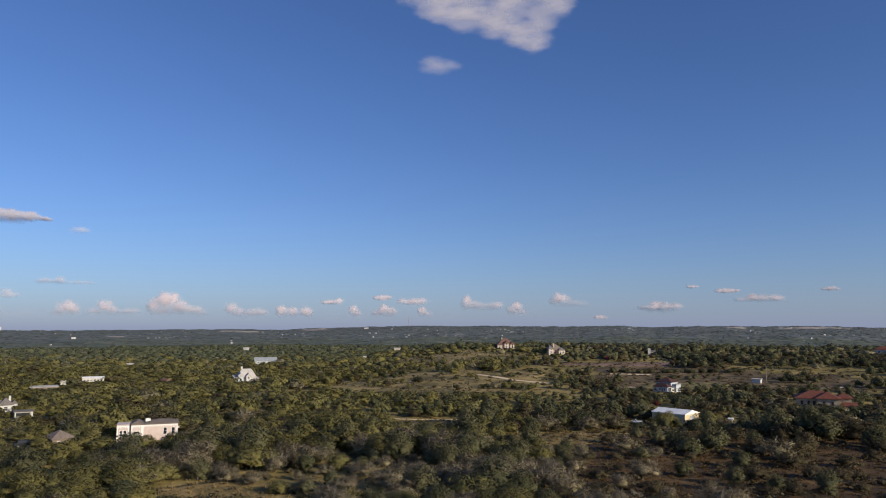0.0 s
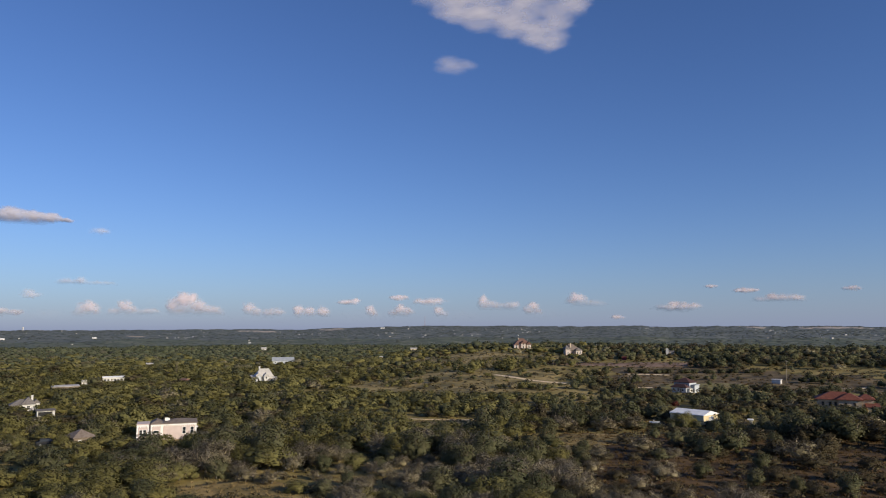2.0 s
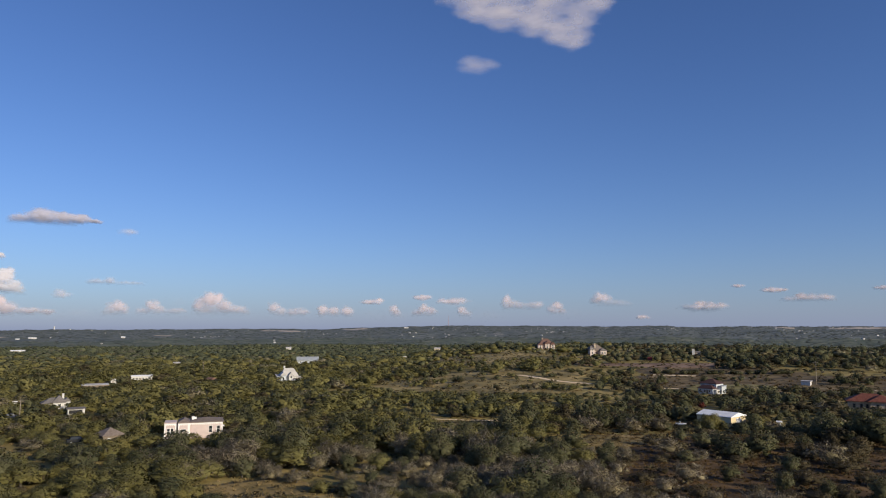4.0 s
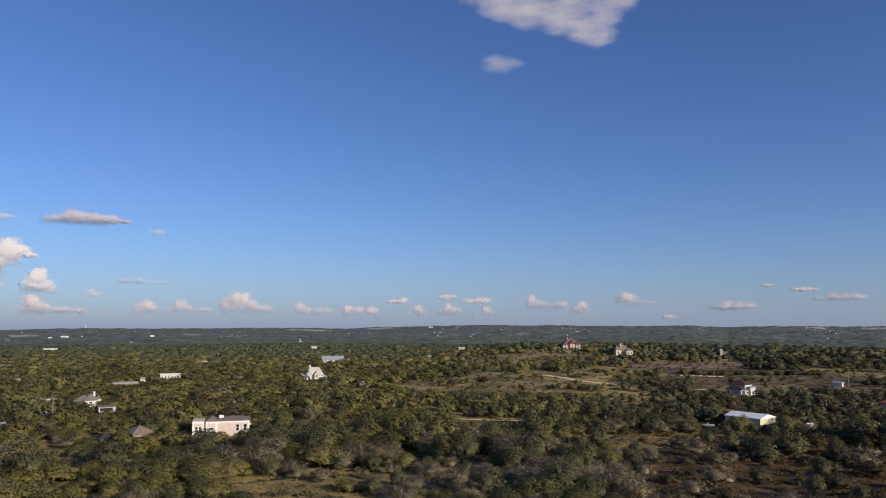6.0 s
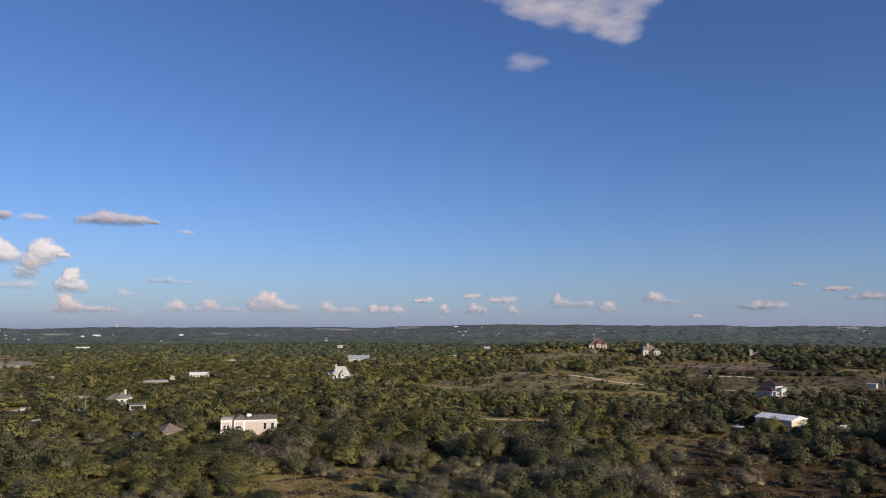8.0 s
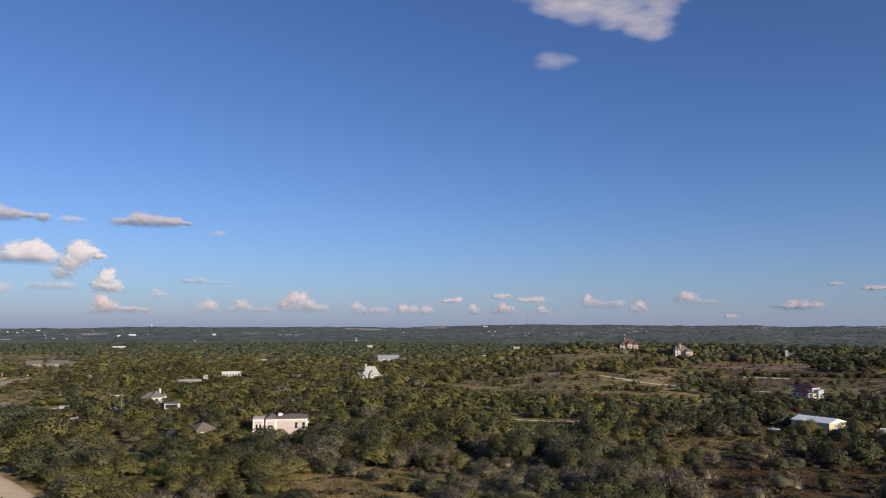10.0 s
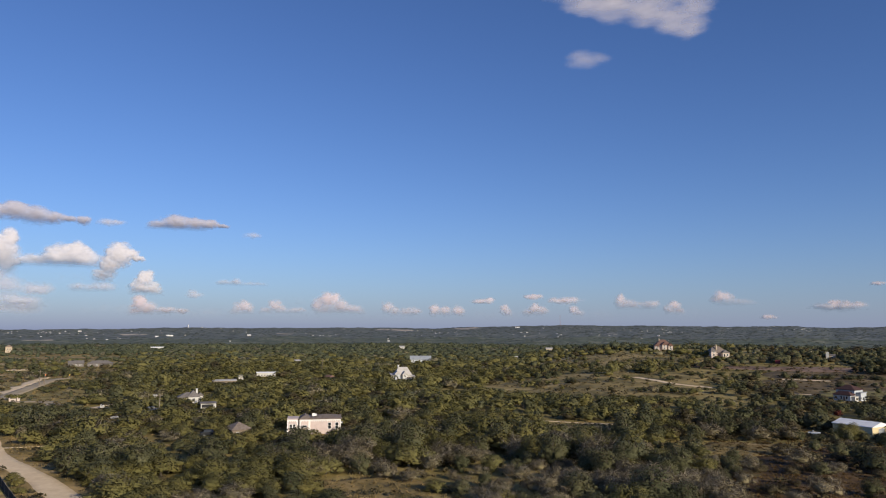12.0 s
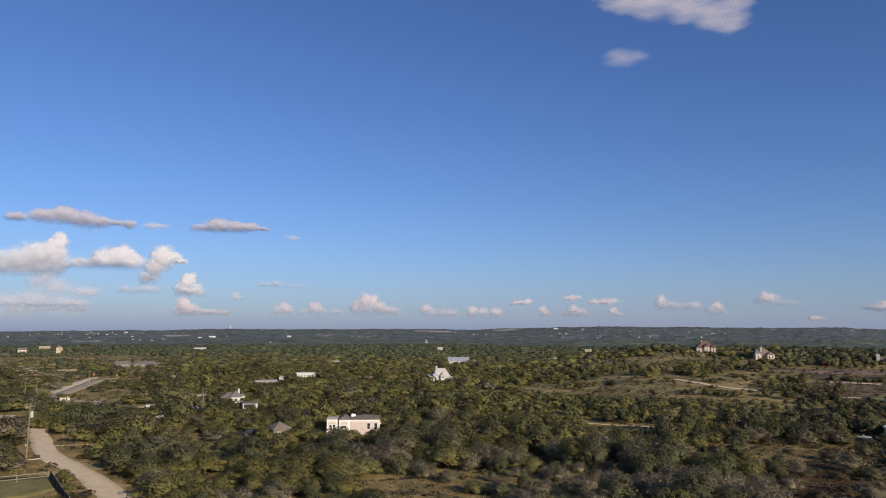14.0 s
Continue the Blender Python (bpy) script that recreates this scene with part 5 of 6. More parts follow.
mid_red = crown_of(np.random.default_rng(77), "oak", 300, 0.07, 8, True)[0]


def stand(m_xyz, h, w, turn):
    return pose(*m_xyz, 0, 0, math.degrees(turn)) @ Matrix.Diagonal((w, w, h, 1))


outlook_tree = new("red_leaved_tree")
mesh_object("trunk", protos["oak", 0][2], protos["oak", 0][3], BARK, outlook_tree)
mesh_object("crown", *mid_red[:2], RED_LEAF, outlook_tree)
outlook_tree.matrix_basis = stand((80.0, 267.0, gz(80.0, 267.0)), 3.2, 3.2, 1.0)
tagged(outlook_tree, "small tree with red autumn leaves below a house", "tree")

# every nearer tree is a thing of its own
made = {}
for count, i in enumerate(np.nonzero(single)[0]):
    x, y, z, h, w, ki = (a[i] for a in tree)
    kind = KINDS[int(ki)]
    key = kind, int(rng.integers(3)) + (3 if count < CLOSE else 0)
    turn = rng.uniform(0, 6.28)
    if key not in made:
        cv, cf, tv, tf, nl, cn = protos[key]
        e = new(TREE_NAME[kind])
        mesh_object("trunk", tv, tf, BARK, e)
        crown = mesh_object("crown", cv, cf, [NEAR_LEAF[kind], INNER], e)
        crown.data.polygons.foreach_set("material_index", (np.arange(len(cf)) >= nl).astype(np.int32))
        crown.data.polygons.foreach_set("use_smooth", np.ones(len(cf), bool))
        crown.data.normals_split_custom_set_from_vertices(cn.astype(np.float32))
        tagged(e, TREE_LABEL[kind], "shrub" if kind == "scrub" else "tree", "trees of the near woods")
        made[key] = e
        t = e
    else:
        t = copy_thing(made[key], Matrix())
    t.matrix_basis = stand((x, y, z - 0.05), h, w, turn)

# oaks that close off the road's end and stand before the barn and the western houses
for bx, by, bh, bw in ((-169.5, 174.0, 4.6, 6.0), (-174.5, 172.0, 4.8, 6.5), (-164.0, 174.5, 5.2, 6.5), (68.5, 217.6, 5.4, 5.6), (66.2, 216.0, 5.2, 5.4), (80.2, 215.5, 5.4, 5.6), (82.5, 218.0, 4.6, 5.4),
                       (-151.5, 242.0, 3.3, 5.2), (-155.5, 243.5, 3.2, 5.0), (-131.0, 224.5, 2.3, 4.4), (-92.0, 167.5, 3.4, 4.6), (-97.8, 174.3, 4.2, 4.2), (-108.5, 173.0, 4.4, 5.6), (-113.0, 174.5, 4.2, 5.8)):
    oak = copy_thing(made["oak", 3], Matrix())
    oak.matrix_basis = stand((bx, by, gz(bx, by) - 0.3), bh, bw, bx)

# a row of dark junipers added in place of a shaded bank on the slope
low_cedar = next(made[key] for key in made if key[0] == "cedar")
for k in range(17):
    hx, hy = 100.0 + 4.4 * k + 1.5 * math.sin(k * 2.3), 415.0 - 0.7 * k + 1.5 * math.sin(k * 1.7)
    hedge = copy_thing(low_cedar, Matrix())
    hedge.matrix_basis = stand((hx, hy, gz(hx, hy) - 0.2), 2.6 + 0.5 * math.sin(k * 3.1), 6.0, k)
    tagged(hedge, "low dark juniper standing in for a shaded bank on the slope", "shrub", "junipers of the hedge")

# bushes that half hide the rail fence
for bx, by, bh, bw in ((-139.5, 131.5, 3.2, 4.2), (-136.4, 130.0, 2.6, 3.6), (-133.0, 128.2, 1.8, 2.6), (-113.2, 121.6, 2.0, 2.6), (-108.2, 117.4, 2.4, 2.8), (-103.4, 113.0, 1.6, 2.4)):
    bush = copy_thing(made["oak", 4], Matrix())
    bush.matrix_basis = stand((bx, by, gz(bx, by) - 0.1), bh, bw, bx)
    bush.name = "bush"
    tagged(bush, "yellow-green bush growing beside the rail fence", "bush", "bushes by the fence")


def plant(name, label, sel, tree, protos, mats, variants, with_trunk, wrap=True):
    """Joins the trees of each kind into one mesh of foliage."""
    for ki, kind in enumerate(KINDS):
        vs, fs, tones, inner, ns, n = [], [], [], [], [], 0
        tvs, tfs, tn = [], [], 0
        for v in range(variants):
            idx = np.nonzero(sel & (tree[5] == ki))[0]
            idx = idx[idx % variants == v]
            if not len(idx):
                continue
            a = rng.uniform(0, 6.28, len(idx))
            ca, sa = np.cos(a)[:, None], np.sin(a)[:, None]
            x, y, z, h, w = (tree[j][idx][:, None] for j in range(5))

            def place(p):
                return np.stack([x + w * (p[:, 0] * ca - p[:, 1] * sa), y + w * (p[:, 0] * sa + p[:, 1] * ca), z + h * p[None, :, 2]], -1)

            q = protos[kind, v]
            V = place(q[0])
            F = q[1][None] + (np.arange(len(idx)) * len(q[0]))[:, None, None]
            vs.append(V.reshape(-1, 3))
            if wrap:
                p = q[5] if len(q) > 5 else q[2]
                ns.append(unit(np.stack([(p[:, 0] * ca - p[:, 1] * sa) / w, (p[:, 0] * sa + p[:, 1] * ca) / w, p[None, :, 2] / h], -1)).reshape(-1, 3))
            inner.append(np.tile(np.arange(len(q[1])) >= (q[4] if len(q) > 4 else 1 << 30), len(idx)))
            fs.append(F.reshape(-1, 3) + n)
            grove = 0.5 + 0.42 * np.sin(x[:, 0] / 17 + 1.4 * np.sin(y[:, 0] / 13)) * np.sin(y[:, 0] / 21 + x[:, 0] / 47)
            tones.append(np.repeat(np.clip(grove + 0.4 * (rng.random(len(idx)) - 0.5), 0, 1), V.shape[1]))
            n += V.shape[0] * V.shape[1]
            if with_trunk:
                V = place(q[2])
                F = q[3][None] + (np.arange(len(idx)) * len(q[2]))[:, None, None]
                tvs.append(V.reshape(-1, 3))
                tfs.append(F.reshape(-1, 3) + tn)
                tn += V.shape[0] * V.shape[1]
        if vs:
            ob = mesh_object(f"{name}_{kind}", np.concatenate(vs), np.concatenate(fs), [mats[kind], INNER])
            ob.data.polygons.foreach_set("material_index", np.concatenate(inner).astype(np.int32))
            if wrap:
                ob.data.polygons.foreach_set("use_smooth", np.ones(len(ob.data.polygons), bool))
                ob.data.normals_split_custom_set_from_vertices(np.concatenate(ns).astype(np.float32))
            ob.data.attributes.new("tone", "FLOAT", "POINT").data.foreach_set("value", np.concatenate(tones).astype(np.float32))
            tagged(ob, label[kind], "grass" if "tuft" in label[kind] else "woods", kind="stuff")
        if tvs:
            ob = mesh_object(f"{name}_{kind}_trunks", np.concatenate(tvs), np.concatenate(tfs), BARK)
            tagged(ob, "grey brown trunks and limbs under the crowns", "woods", kind="stuff")


WOODS_LABEL = {"oak": "olive green live oak woods", "cedar": "dark green juniper woods", "scrub": "dry olive scrub on brown ground", "grey": "half bare grey trees among the oaks"}
tree_r = np.hypot(tree[0], tree[1])
plant("woods", WOODS_LABEL, ~single & (tree_r < 170), tree, protos, LEAF, 3, True)
lean_protos = {}
for ki, kind in enumerate(KINDS):
    for v in range(3):
        prng = np.random.default_rng(200 + 10 * ki + v)
        (cv, cf, cn, nl), c, r = crown_of(prng, kind, 900, 0.040, 14, True, 6)
        lean_protos[kind, v] = (cv, cf, None, None, nl, cn)
plant("middle_woods", WOODS_LABEL, ~single & (tree_r >= 170), tree, lean_protos, LEAF, 3, False)

mid_protos = {}
for ki, kind in enumerate(KINDS):
    for v in range(3):
        prng = np.random.default_rng(300 + 10 * ki + v)
        (cv, cf, cn, nl), c, r = crown_of(prng, kind, 235, 0.069, 8, False, 2)
        mid_protos[kind, v] = (cv, cf, None, None, nl, cn)
mx_, my_ = spots(rng, 235, 490, -35, 50, 5.4)
mid = grow(rng, mx_, my_, 3.5, 6.1)
plant("mid_woods", WOODS_LABEL, np.ones(len(mid[0]), bool), mid, mid_protos, LEAF, 3, False)

# unseen woods added east of the open slope to throw shade over it
ex_, ey_ = spots(rng, 62, 165, -64, -34, 6.0)
back = np.degrees(np.arctan2(-ex_, ey_)) < -33.5 - np.degrees(6.0 / np.hypot(ex_, ey_))
east = grow(rng, ex_[back], ey_[back], 8.0, 12.0)
east[3][:] *= np.where(np.hypot(east[0], east[1]) < 135, 1.3, 1.0)
plant("east_woods", WOODS_LABEL, np.ones(len(east[0]), bool), east, mid_protos, LEAF, 3, False)

far_protos = {}
for ki, kind in enumerate(KINDS):
    for v in range(4):
        prng = np.random.default_rng(500 + 10 * ki + v)
        c, r = lobes_of(prng, "oak", 6)
        far_protos[kind, v] = join([cores(prng, c[-1:], r[-1:] * 1.35, 0.9), leaf_tris(prng, c, r * 1.15, 60, 0.10, 0.15, own=0.15, lobe=0.25)])
fx_, fy_ = spots(rng, 490, 1180, -35, 50, 6.9)
farw = grow(rng, fx_, fy_, 3.4, 5.6)
farw[4][:] *= 1.12
far_r = np.hypot(farw[0], farw[1]) + rng.uniform(-90, 90, len(farw[0]))
plant("far_woods", WOODS_LABEL, far_r < 660, farw, far_protos, LEAF, 4, False)
distant_protos = {}
for kind in KINDS:
    for v in range(4):
        prng = np.random.default_rng(600 + v)
        c, r = lobes_of(prng, "oak", 4)
        distant_protos[kind, v] = join([cores(prng, c[-1:], r[-1:] * 1.4, 0.9), leaf_tris(prng, c, r * 1.2, 14, 0.14, 0.15, own=0.15, lobe=0.2)])
# the furthest crowns take the haze-tinted leaves
plant("distant_woods", WOODS_LABEL, far_r >= 660, farw, distant_protos, HAZED_LEAF, 4, False)

# the wooded ridges at the horizon
qx, qy = spots(rng, 1750, 4420, -35, 50, 23.0)
crest = np.hypot(qx, qy) > 4230
ok = crest | (rng.random(len(qx)) < 0.4)
for sx, sy in FAR_SPOTS:
    rs = math.hypot(sx, sy)
    along = (qx * sx + qy * sy) / rs
    across = np.abs(qx * sy - qy * sx) / rs
    ok &= ~((across < 16) & (along > rs - 70) & (along < rs + 10))
qx, qy = qx[ok], qy[ok]
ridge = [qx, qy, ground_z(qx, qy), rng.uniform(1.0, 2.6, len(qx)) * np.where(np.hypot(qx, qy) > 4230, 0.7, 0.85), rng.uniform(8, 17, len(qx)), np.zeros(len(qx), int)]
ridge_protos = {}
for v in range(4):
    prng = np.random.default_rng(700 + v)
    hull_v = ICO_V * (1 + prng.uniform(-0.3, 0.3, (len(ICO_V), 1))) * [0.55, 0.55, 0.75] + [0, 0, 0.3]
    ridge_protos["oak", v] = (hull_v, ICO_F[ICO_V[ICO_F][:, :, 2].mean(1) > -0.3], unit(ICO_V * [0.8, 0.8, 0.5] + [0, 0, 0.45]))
plant("ridge_woods", {"oak": "woods on the far ridges with haze painted into their colour"}, np.ones(len(qx), bool), ridge, ridge_protos, {"oak": HAZED_WOOD}, 4, False)

# low scrub and dry tufts over the open ground
tuft_protos = {}
for v in range(4):
    prng = np.random.default_rng(800 + v)
    c, r = lobes_of(prng, "oak", 4)
    c[:, 2] *= 0.7
    tuft_protos["scrub", v] = leaf_tris(prng, c, r * 1.3, 26, 0.16, 1.0)
    a = prng.uniform(0, 6.28, 14)
    b = np.stack([np.cos(a), np.sin(a), 0 * a], -1) * prng.uniform(0.05, 0.4, (14, 1))
    tip = b * 1.5 + np.stack([0 * a, 0 * a, prng.uniform(0.5, 1.0, 14)], -1)
    side = np.stack([-np.sin(a), np.cos(a), 0 * a], -1) * 0.10
    tuft_protos["cedar", v] = tuft_protos["oak", v] = (np.stack([b + side, b - side, tip], 1).reshape(-1, 3), np.arange(42).reshape(-1, 3))
tx, ty = spots(rng, 98, 260, -35, 49, 1.6)
open_here = (openness(tx, ty) > 0.3) | (np.degrees(np.arctan2(-tx, ty)) < -8) | (np.degrees(np.arctan2(-tx, ty)) > 36)
take = (line_gap(tx, ty) > -0.8) & (rng.random(len(tx)) < np.where(open_here, 0.78, 0.3))
take &= np.hypot((tx + 118), (ty - 108)) > 12.5
for kx, ky, kr in KEEP:
    take &= np.hypot(tx - kx, ty - ky) > kr * 0.8
tx, ty = tx[take], ty[take]
clump = 0.5 + 0.5 * np.sin(tx / 6.1 + 2 * np.sin(ty / 8.7)) * np.sin(ty / 5.3 + tx / 11)
is_scrub = rng.random(len(tx)) < 0.03 + 0.16 * clump
th = np.where(is_scrub, rng.uniform(0.5, 1.9, len(tx)), rng.uniform(0.25, 0.6, len(tx)))
far_x, far_y = spots(rng, 300, 600, -36, 50, 4.2)
take = ((openness(far_x, far_y) > 0.3) | (np.degrees(np.arctan2(-far_x, far_y)) > 35)) & (line_gap(far_x, far_y) > 1) & (rng.random(len(far_x)) < 0.45)
far_x, far_y = far_x[take], far_y[take]
fs_ = rng.random(len(far_x)) < 0.6
fh_ = np.where(fs_, rng.uniform(0.6, 2.2, len(far_x)), rng.uniform(0.5, 1.0, len(far_x)))
tx, ty, th, is_scrub = np.r_[tx, far_x], np.r_[ty, far_y], np.r_[th, fh_], np.r_[is_scrub, fs_]
tufts = [tx, ty, ground_z(tx, ty) - 0.03, th, th * np.where(is_scrub, 1.6, 3.2), np.where(is_scrub, 2, np.where(np.degrees(np.arctan2(-tx, ty)) < -8 - 3 * np.sin(ty / 9), 1, 0))]
plant("tufts", {"oak": "dry golden grass tufts on open ground", "cedar": "russet dry grass tufts on open ground", "scrub": "low dry scrub bushes on open ground"}, np.ones(len(tx), bool), tufts, tuft_protos, {"oak": TUFT, "cedar": SHADED_TUFT, "scrub": SCRUB}, 4, False, False)

# ---- clouds ----


def lattice_noise(u, v, seed):
    """Smooth value noise on a plane."""
    g = np.random.default_rng(seed).random((64, 64))
    i, j = np.floor(u).astype(int), np.floor(v).astype(int)
    a, b = u - i, v - j
    a, b = a * a * (3 - 2 * a), b * b * (3 - 2 * b)
    q = lambda m, n: g[m % 64, n % 64]
    return (q(i, j) * (1 - a) + q(i + 1, j) * a) * (1 - b) + (q(i, j + 1) * (1 - a) + q(i + 1, j + 1) * a) * b


def billow(u, v, seed, octaves=5):
    s, amp, total = 0, 1, 0
    for o in range(octaves):
        s = s + amp * (1 - np.abs(2 * lattice_noise(u * 2 ** o, v * 2 ** o, seed + o) - 1))
        total += amp
        amp *= 0.55
    return s / total


def vapour_noise(u, v, seed, octaves=5):
    s, amp, total = 0, 1, 0
    for o in range(octaves):
        s = s + amp * lattice_noise(u * 2 ** o + 3.7 * o, v * 2 ** o, seed + o)
        total += amp
        amp *= 0.58
    return s / total


CLOUD_R = 4700.0
DEG = CLOUD_R * math.pi / 180
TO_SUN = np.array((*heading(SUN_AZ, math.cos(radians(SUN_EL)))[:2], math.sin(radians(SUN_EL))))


def cloud(label, az, el, puffs, mat, seed, rough=0.35, grain=0.6, flat_base=None, thick=1.0, soft=1.0, cells=110, lumpy=0.45):
    """A cloud far off: puffs are (right, up, radius[, squash]) in degrees of sky about (az, el). Its body bulges where its puffs are thick and thins out to wisps."""
    p = np.array([(*q, 1.0)[:4] for q in puffs], float)
    m = 1.35 if lumpy > 0.2 else 1.7
    u0, u1 = (p[:, 0] - m * p[:, 2]).min(), (p[:, 0] + m * p[:, 2]).max()
    v0, v1 = (p[:, 1] - m * p[:, 2] * p[:, 3]).min(), (p[:, 1] + m * p[:, 2] * p[:, 3]).max()
    step = max(u1 - u0, v1 - v0) / cells
    U, V = np.meshgrid(np.arange(u0, u1, step), np.arange(v0, v1, step))
    size = np.median(p[:, 2] * np.sqrt(p[:, 3]))
    wob_u = (vapour_noise(U / size * 1.6 + 7, V / size * 1.6, seed + 40) - 0.5) * size * 0.7
    wob_v = (vapour_noise(U / size * 1.6 + 31, V / size * 1.6, seed + 60) - 0.5) * size * 0.5
    crng = np.random.default_rng(seed)
    f = np.full(U.shape, -9.0)
    high = np.zeros(U.shape)
    for a, b, r, q in p:
        d = 1 - np.sqrt((U + wob_u - a) ** 2 + ((V + wob_v - b) / q) ** 2) / (1.06 * r)
        f = np.where(f > -8, np.maximum(f, d) + 0.05 * np.exp(-((f - d) / 0.2) ** 2), d)
        high = np.maximum(high, r * np.sqrt(q) * np.sqrt(np.clip(1 - (1 - d) ** 2, 0, 1)))
    if lumpy < 0.2:          # soft clouds have no separate heaps
        f = np.maximum(f, -0.4)
        for _ in range(2 * cells // 10):
            f = (2 * f + np.roll(f, 1, 0) + np.roll(f, -1, 0) + np.roll(f, 1, 1) + np.roll(f, -1, 1)) / 6
        f = f - 0.06
    f = f * 1.2
    # heaps: small domes over the larger ones, thickest towards the top
    heaped = lumpy > 0.2 and mat is not HAZY_VAPOUR
    if heaped:
        for a, b, r, q in p:
            for _ in range(int(26 * min(1, r))):
                t, k, sr = crng.uniform(-0.5, 3.64), math.sqrt(crng.random()) * 0.72, r * crng.uniform(0.16, 0.36)
                d = 1 - np.sqrt((U + 0.5 * wob_u - a - r * k * math.cos(t)) ** 2 + ((V + 0.5 * wob_v - b - r * q * k * math.sin(t)) / max(q, 0.5)) ** 2) / sr
                f = np.maximum(f, 0.85 * d)
                lift = r * math.sqrt(q) * math.sqrt(max(0, 1 - k * k)) * 0.75
                high = np.maximum(high, np.where(d > 0, lift + sr * np.sqrt(np.clip(1 - (1 - d) ** 2, 0, 1)), 0))
    wisps = vapour_noise(U * grain / size * 2.2, V * grain / size * 6.5, seed + 80) - 0.5
    lumps = billow(U / size * 1.3, V / size * 1.3, seed, 4) - 0.6
    f = f + rough * (1.1 * lumpy * lumps + 1.2 * wisps)
    upper = np.ones(U.shape)
    if flat_base is not None:
        f = np.minimum(f, (V + 0.4 * wob_v - flat_base) / (0.6 * size))
        upper = np.clip((V + 0.6 * wob_v - flat_base) / (0.8 * (p[:, 1] + p[:, 2] * p[:, 3]).max() - 0.8 * flat_base), 0, 1)
    f = np.maximum(f, 0)
    melt = 0.4 if mat in (VAPOUR, GREY_VAPOUR) else 0.2          # how much of the vapour is left at the base
    for _ in range(3):
        high = (high + np.roll(high, 1, 0) + np.roll(high, -1, 0) + np.roll(high, 1, 1) + np.roll(high, -1, 1)) / 5
    depth = DEG * 0.8 * thick * (high + 0.25 * size * lumpy * lumps * (high > 0))
    slope_v, slope_u = np.gradient(depth / DEG, step)
    right = np.array([math.cos(radians(az)), math.sin(radians(az)), 0])
    away = np.array([-math.sin(radians(az)), math.cos(radians(az)), 0])
    centre = away * CLOUD_R + [0, 0, EYE + CLOUD_R * math.tan(radians(el))]
    P = U[..., None] * DEG * right + V[..., None] * DEG * np.array([0, 0, 1.0])
    front = P - depth[..., None] * away
    # shading put into the normals: bent sunward to brighten, downward to darken the base
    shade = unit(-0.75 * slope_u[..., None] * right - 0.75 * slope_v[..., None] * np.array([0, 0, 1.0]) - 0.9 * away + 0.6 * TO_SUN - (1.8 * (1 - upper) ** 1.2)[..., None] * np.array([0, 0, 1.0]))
    back = P + (depth * 0.5)[..., None] * away
    nv, nu = U.shape
    i, j = np.meshgrid(np.arange(nv - 1), np.arange(nu - 1), indexing="ij")
    quad = np.stack([i * nu + j, i * nu + j + 1, (i + 1) * nu + j + 1, (i + 1) * nu + j], -1).reshape(-1, 4)
    quad = quad[(f.ravel()[quad] > 0).any(1)]
    verts = np.concatenate([front.reshape(-1, 3), back.reshape(-1, 3)])
    faces = np.concatenate([quad, quad[:, ::-1] + nv * nu])
    used, inv = np.unique(faces, return_inverse=True)
    ob = mesh_object("cloud", verts[used], inv.reshape(-1, 4), mat, smooth=True)
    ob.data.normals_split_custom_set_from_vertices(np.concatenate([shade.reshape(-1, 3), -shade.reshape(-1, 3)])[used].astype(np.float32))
    att = ob.data.attributes.new("vapour", "FLOAT", "POINT")
    att.data.foreach_set("value", (np.tile(((f * (1.6 + 1.6 * upper * heaped)) ** 1.5 * (melt + (1 - melt) * upper)).ravel(), 2)[used] / soft).astype(np.float32))
    ob.location = centre
    return tagged(ob, label, "cloud", "clouds in the evening sky")


cloud("large soft grey-white cloud with torn edges", -3.66, 24.3, [(-6.2, 2.5, 2.2, 0.5), (-4.0, 1.5, 2.5, 0.65), (-1.6, 0.7, 2.5, 0.75), (0.9, -0.3, 2.3, 0.75), (2.9, -1.4, 2.0, 0.65), (4.3, -2.1, 1.5, 0.5), (-2.5, 3.2, 4.2, 0.6), (2.0, 1.6, 2.6, 0.8), (4.6, 0.0, 1.8, 0.8), (5.6, 1.9, 1.7, 0.7), (2.9, 4.0, 4.2, 0.6), (6.4, 0.9, 1.5, 0.6), (6.9, 2.7, 1.5, 0.8), (5.1, -2.2, 1.2, 0.4)], VEIL, seed=20, rough=0.7, grain=0.35, soft=1.0, thick=0.035, cells=140, lumpy=0.12)
cloud("small soft grey-white cloud", 0.50, 20.98, [(0.0, -0.1, 2.1, 0.40), (-0.35, 0.35, 1.15, 0.6), (1.2, 0.0, 1.15, 0.45)], VEIL, seed=30, rough=0.45, grain=0.4, soft=3.4, thick=0.05, lumpy=0.1)
cloud("long flat grey-white cloud", 32.85, 7.55, [(-1.6, -0.2, 1.1, 0.46), (-0.43, 0.05, 1.25, 0.55), (0.85, 0.0, 1.2, 0.48), (1.95, 0.1, 0.85, 0.48), (2.8, 0.05, 0.8, 0.2)], GREY_VAPOUR, seed=40, rough=0.4, flat_base=-0.5)
cloud("long flat grey-white cloud", 43.96, 7.58, [(-2.97, -0.1, 0.9, 0.42), (-1.3, 0.1, 1.05, 0.55), (0.0, 0.2, 1.2, 0.58), (1.2, 0.0, 1.25, 0.58), (2.3, -0.05, 1.0, 0.5), (3.2, -0.1, 0.9, 0.2), (4.32, -0.1, 0.7, 0.5)], GREY_VAPOUR, seed=50, rough=0.45, flat_base=-0.85)
cloud("thin grey wisp of cloud", 37.86, 7.46, [(-0.2, -0.01, 0.83, 0.35), (0.4, 0.02, 0.74, 0.3)], HAZY_VAPOUR, seed=60, cells=44)
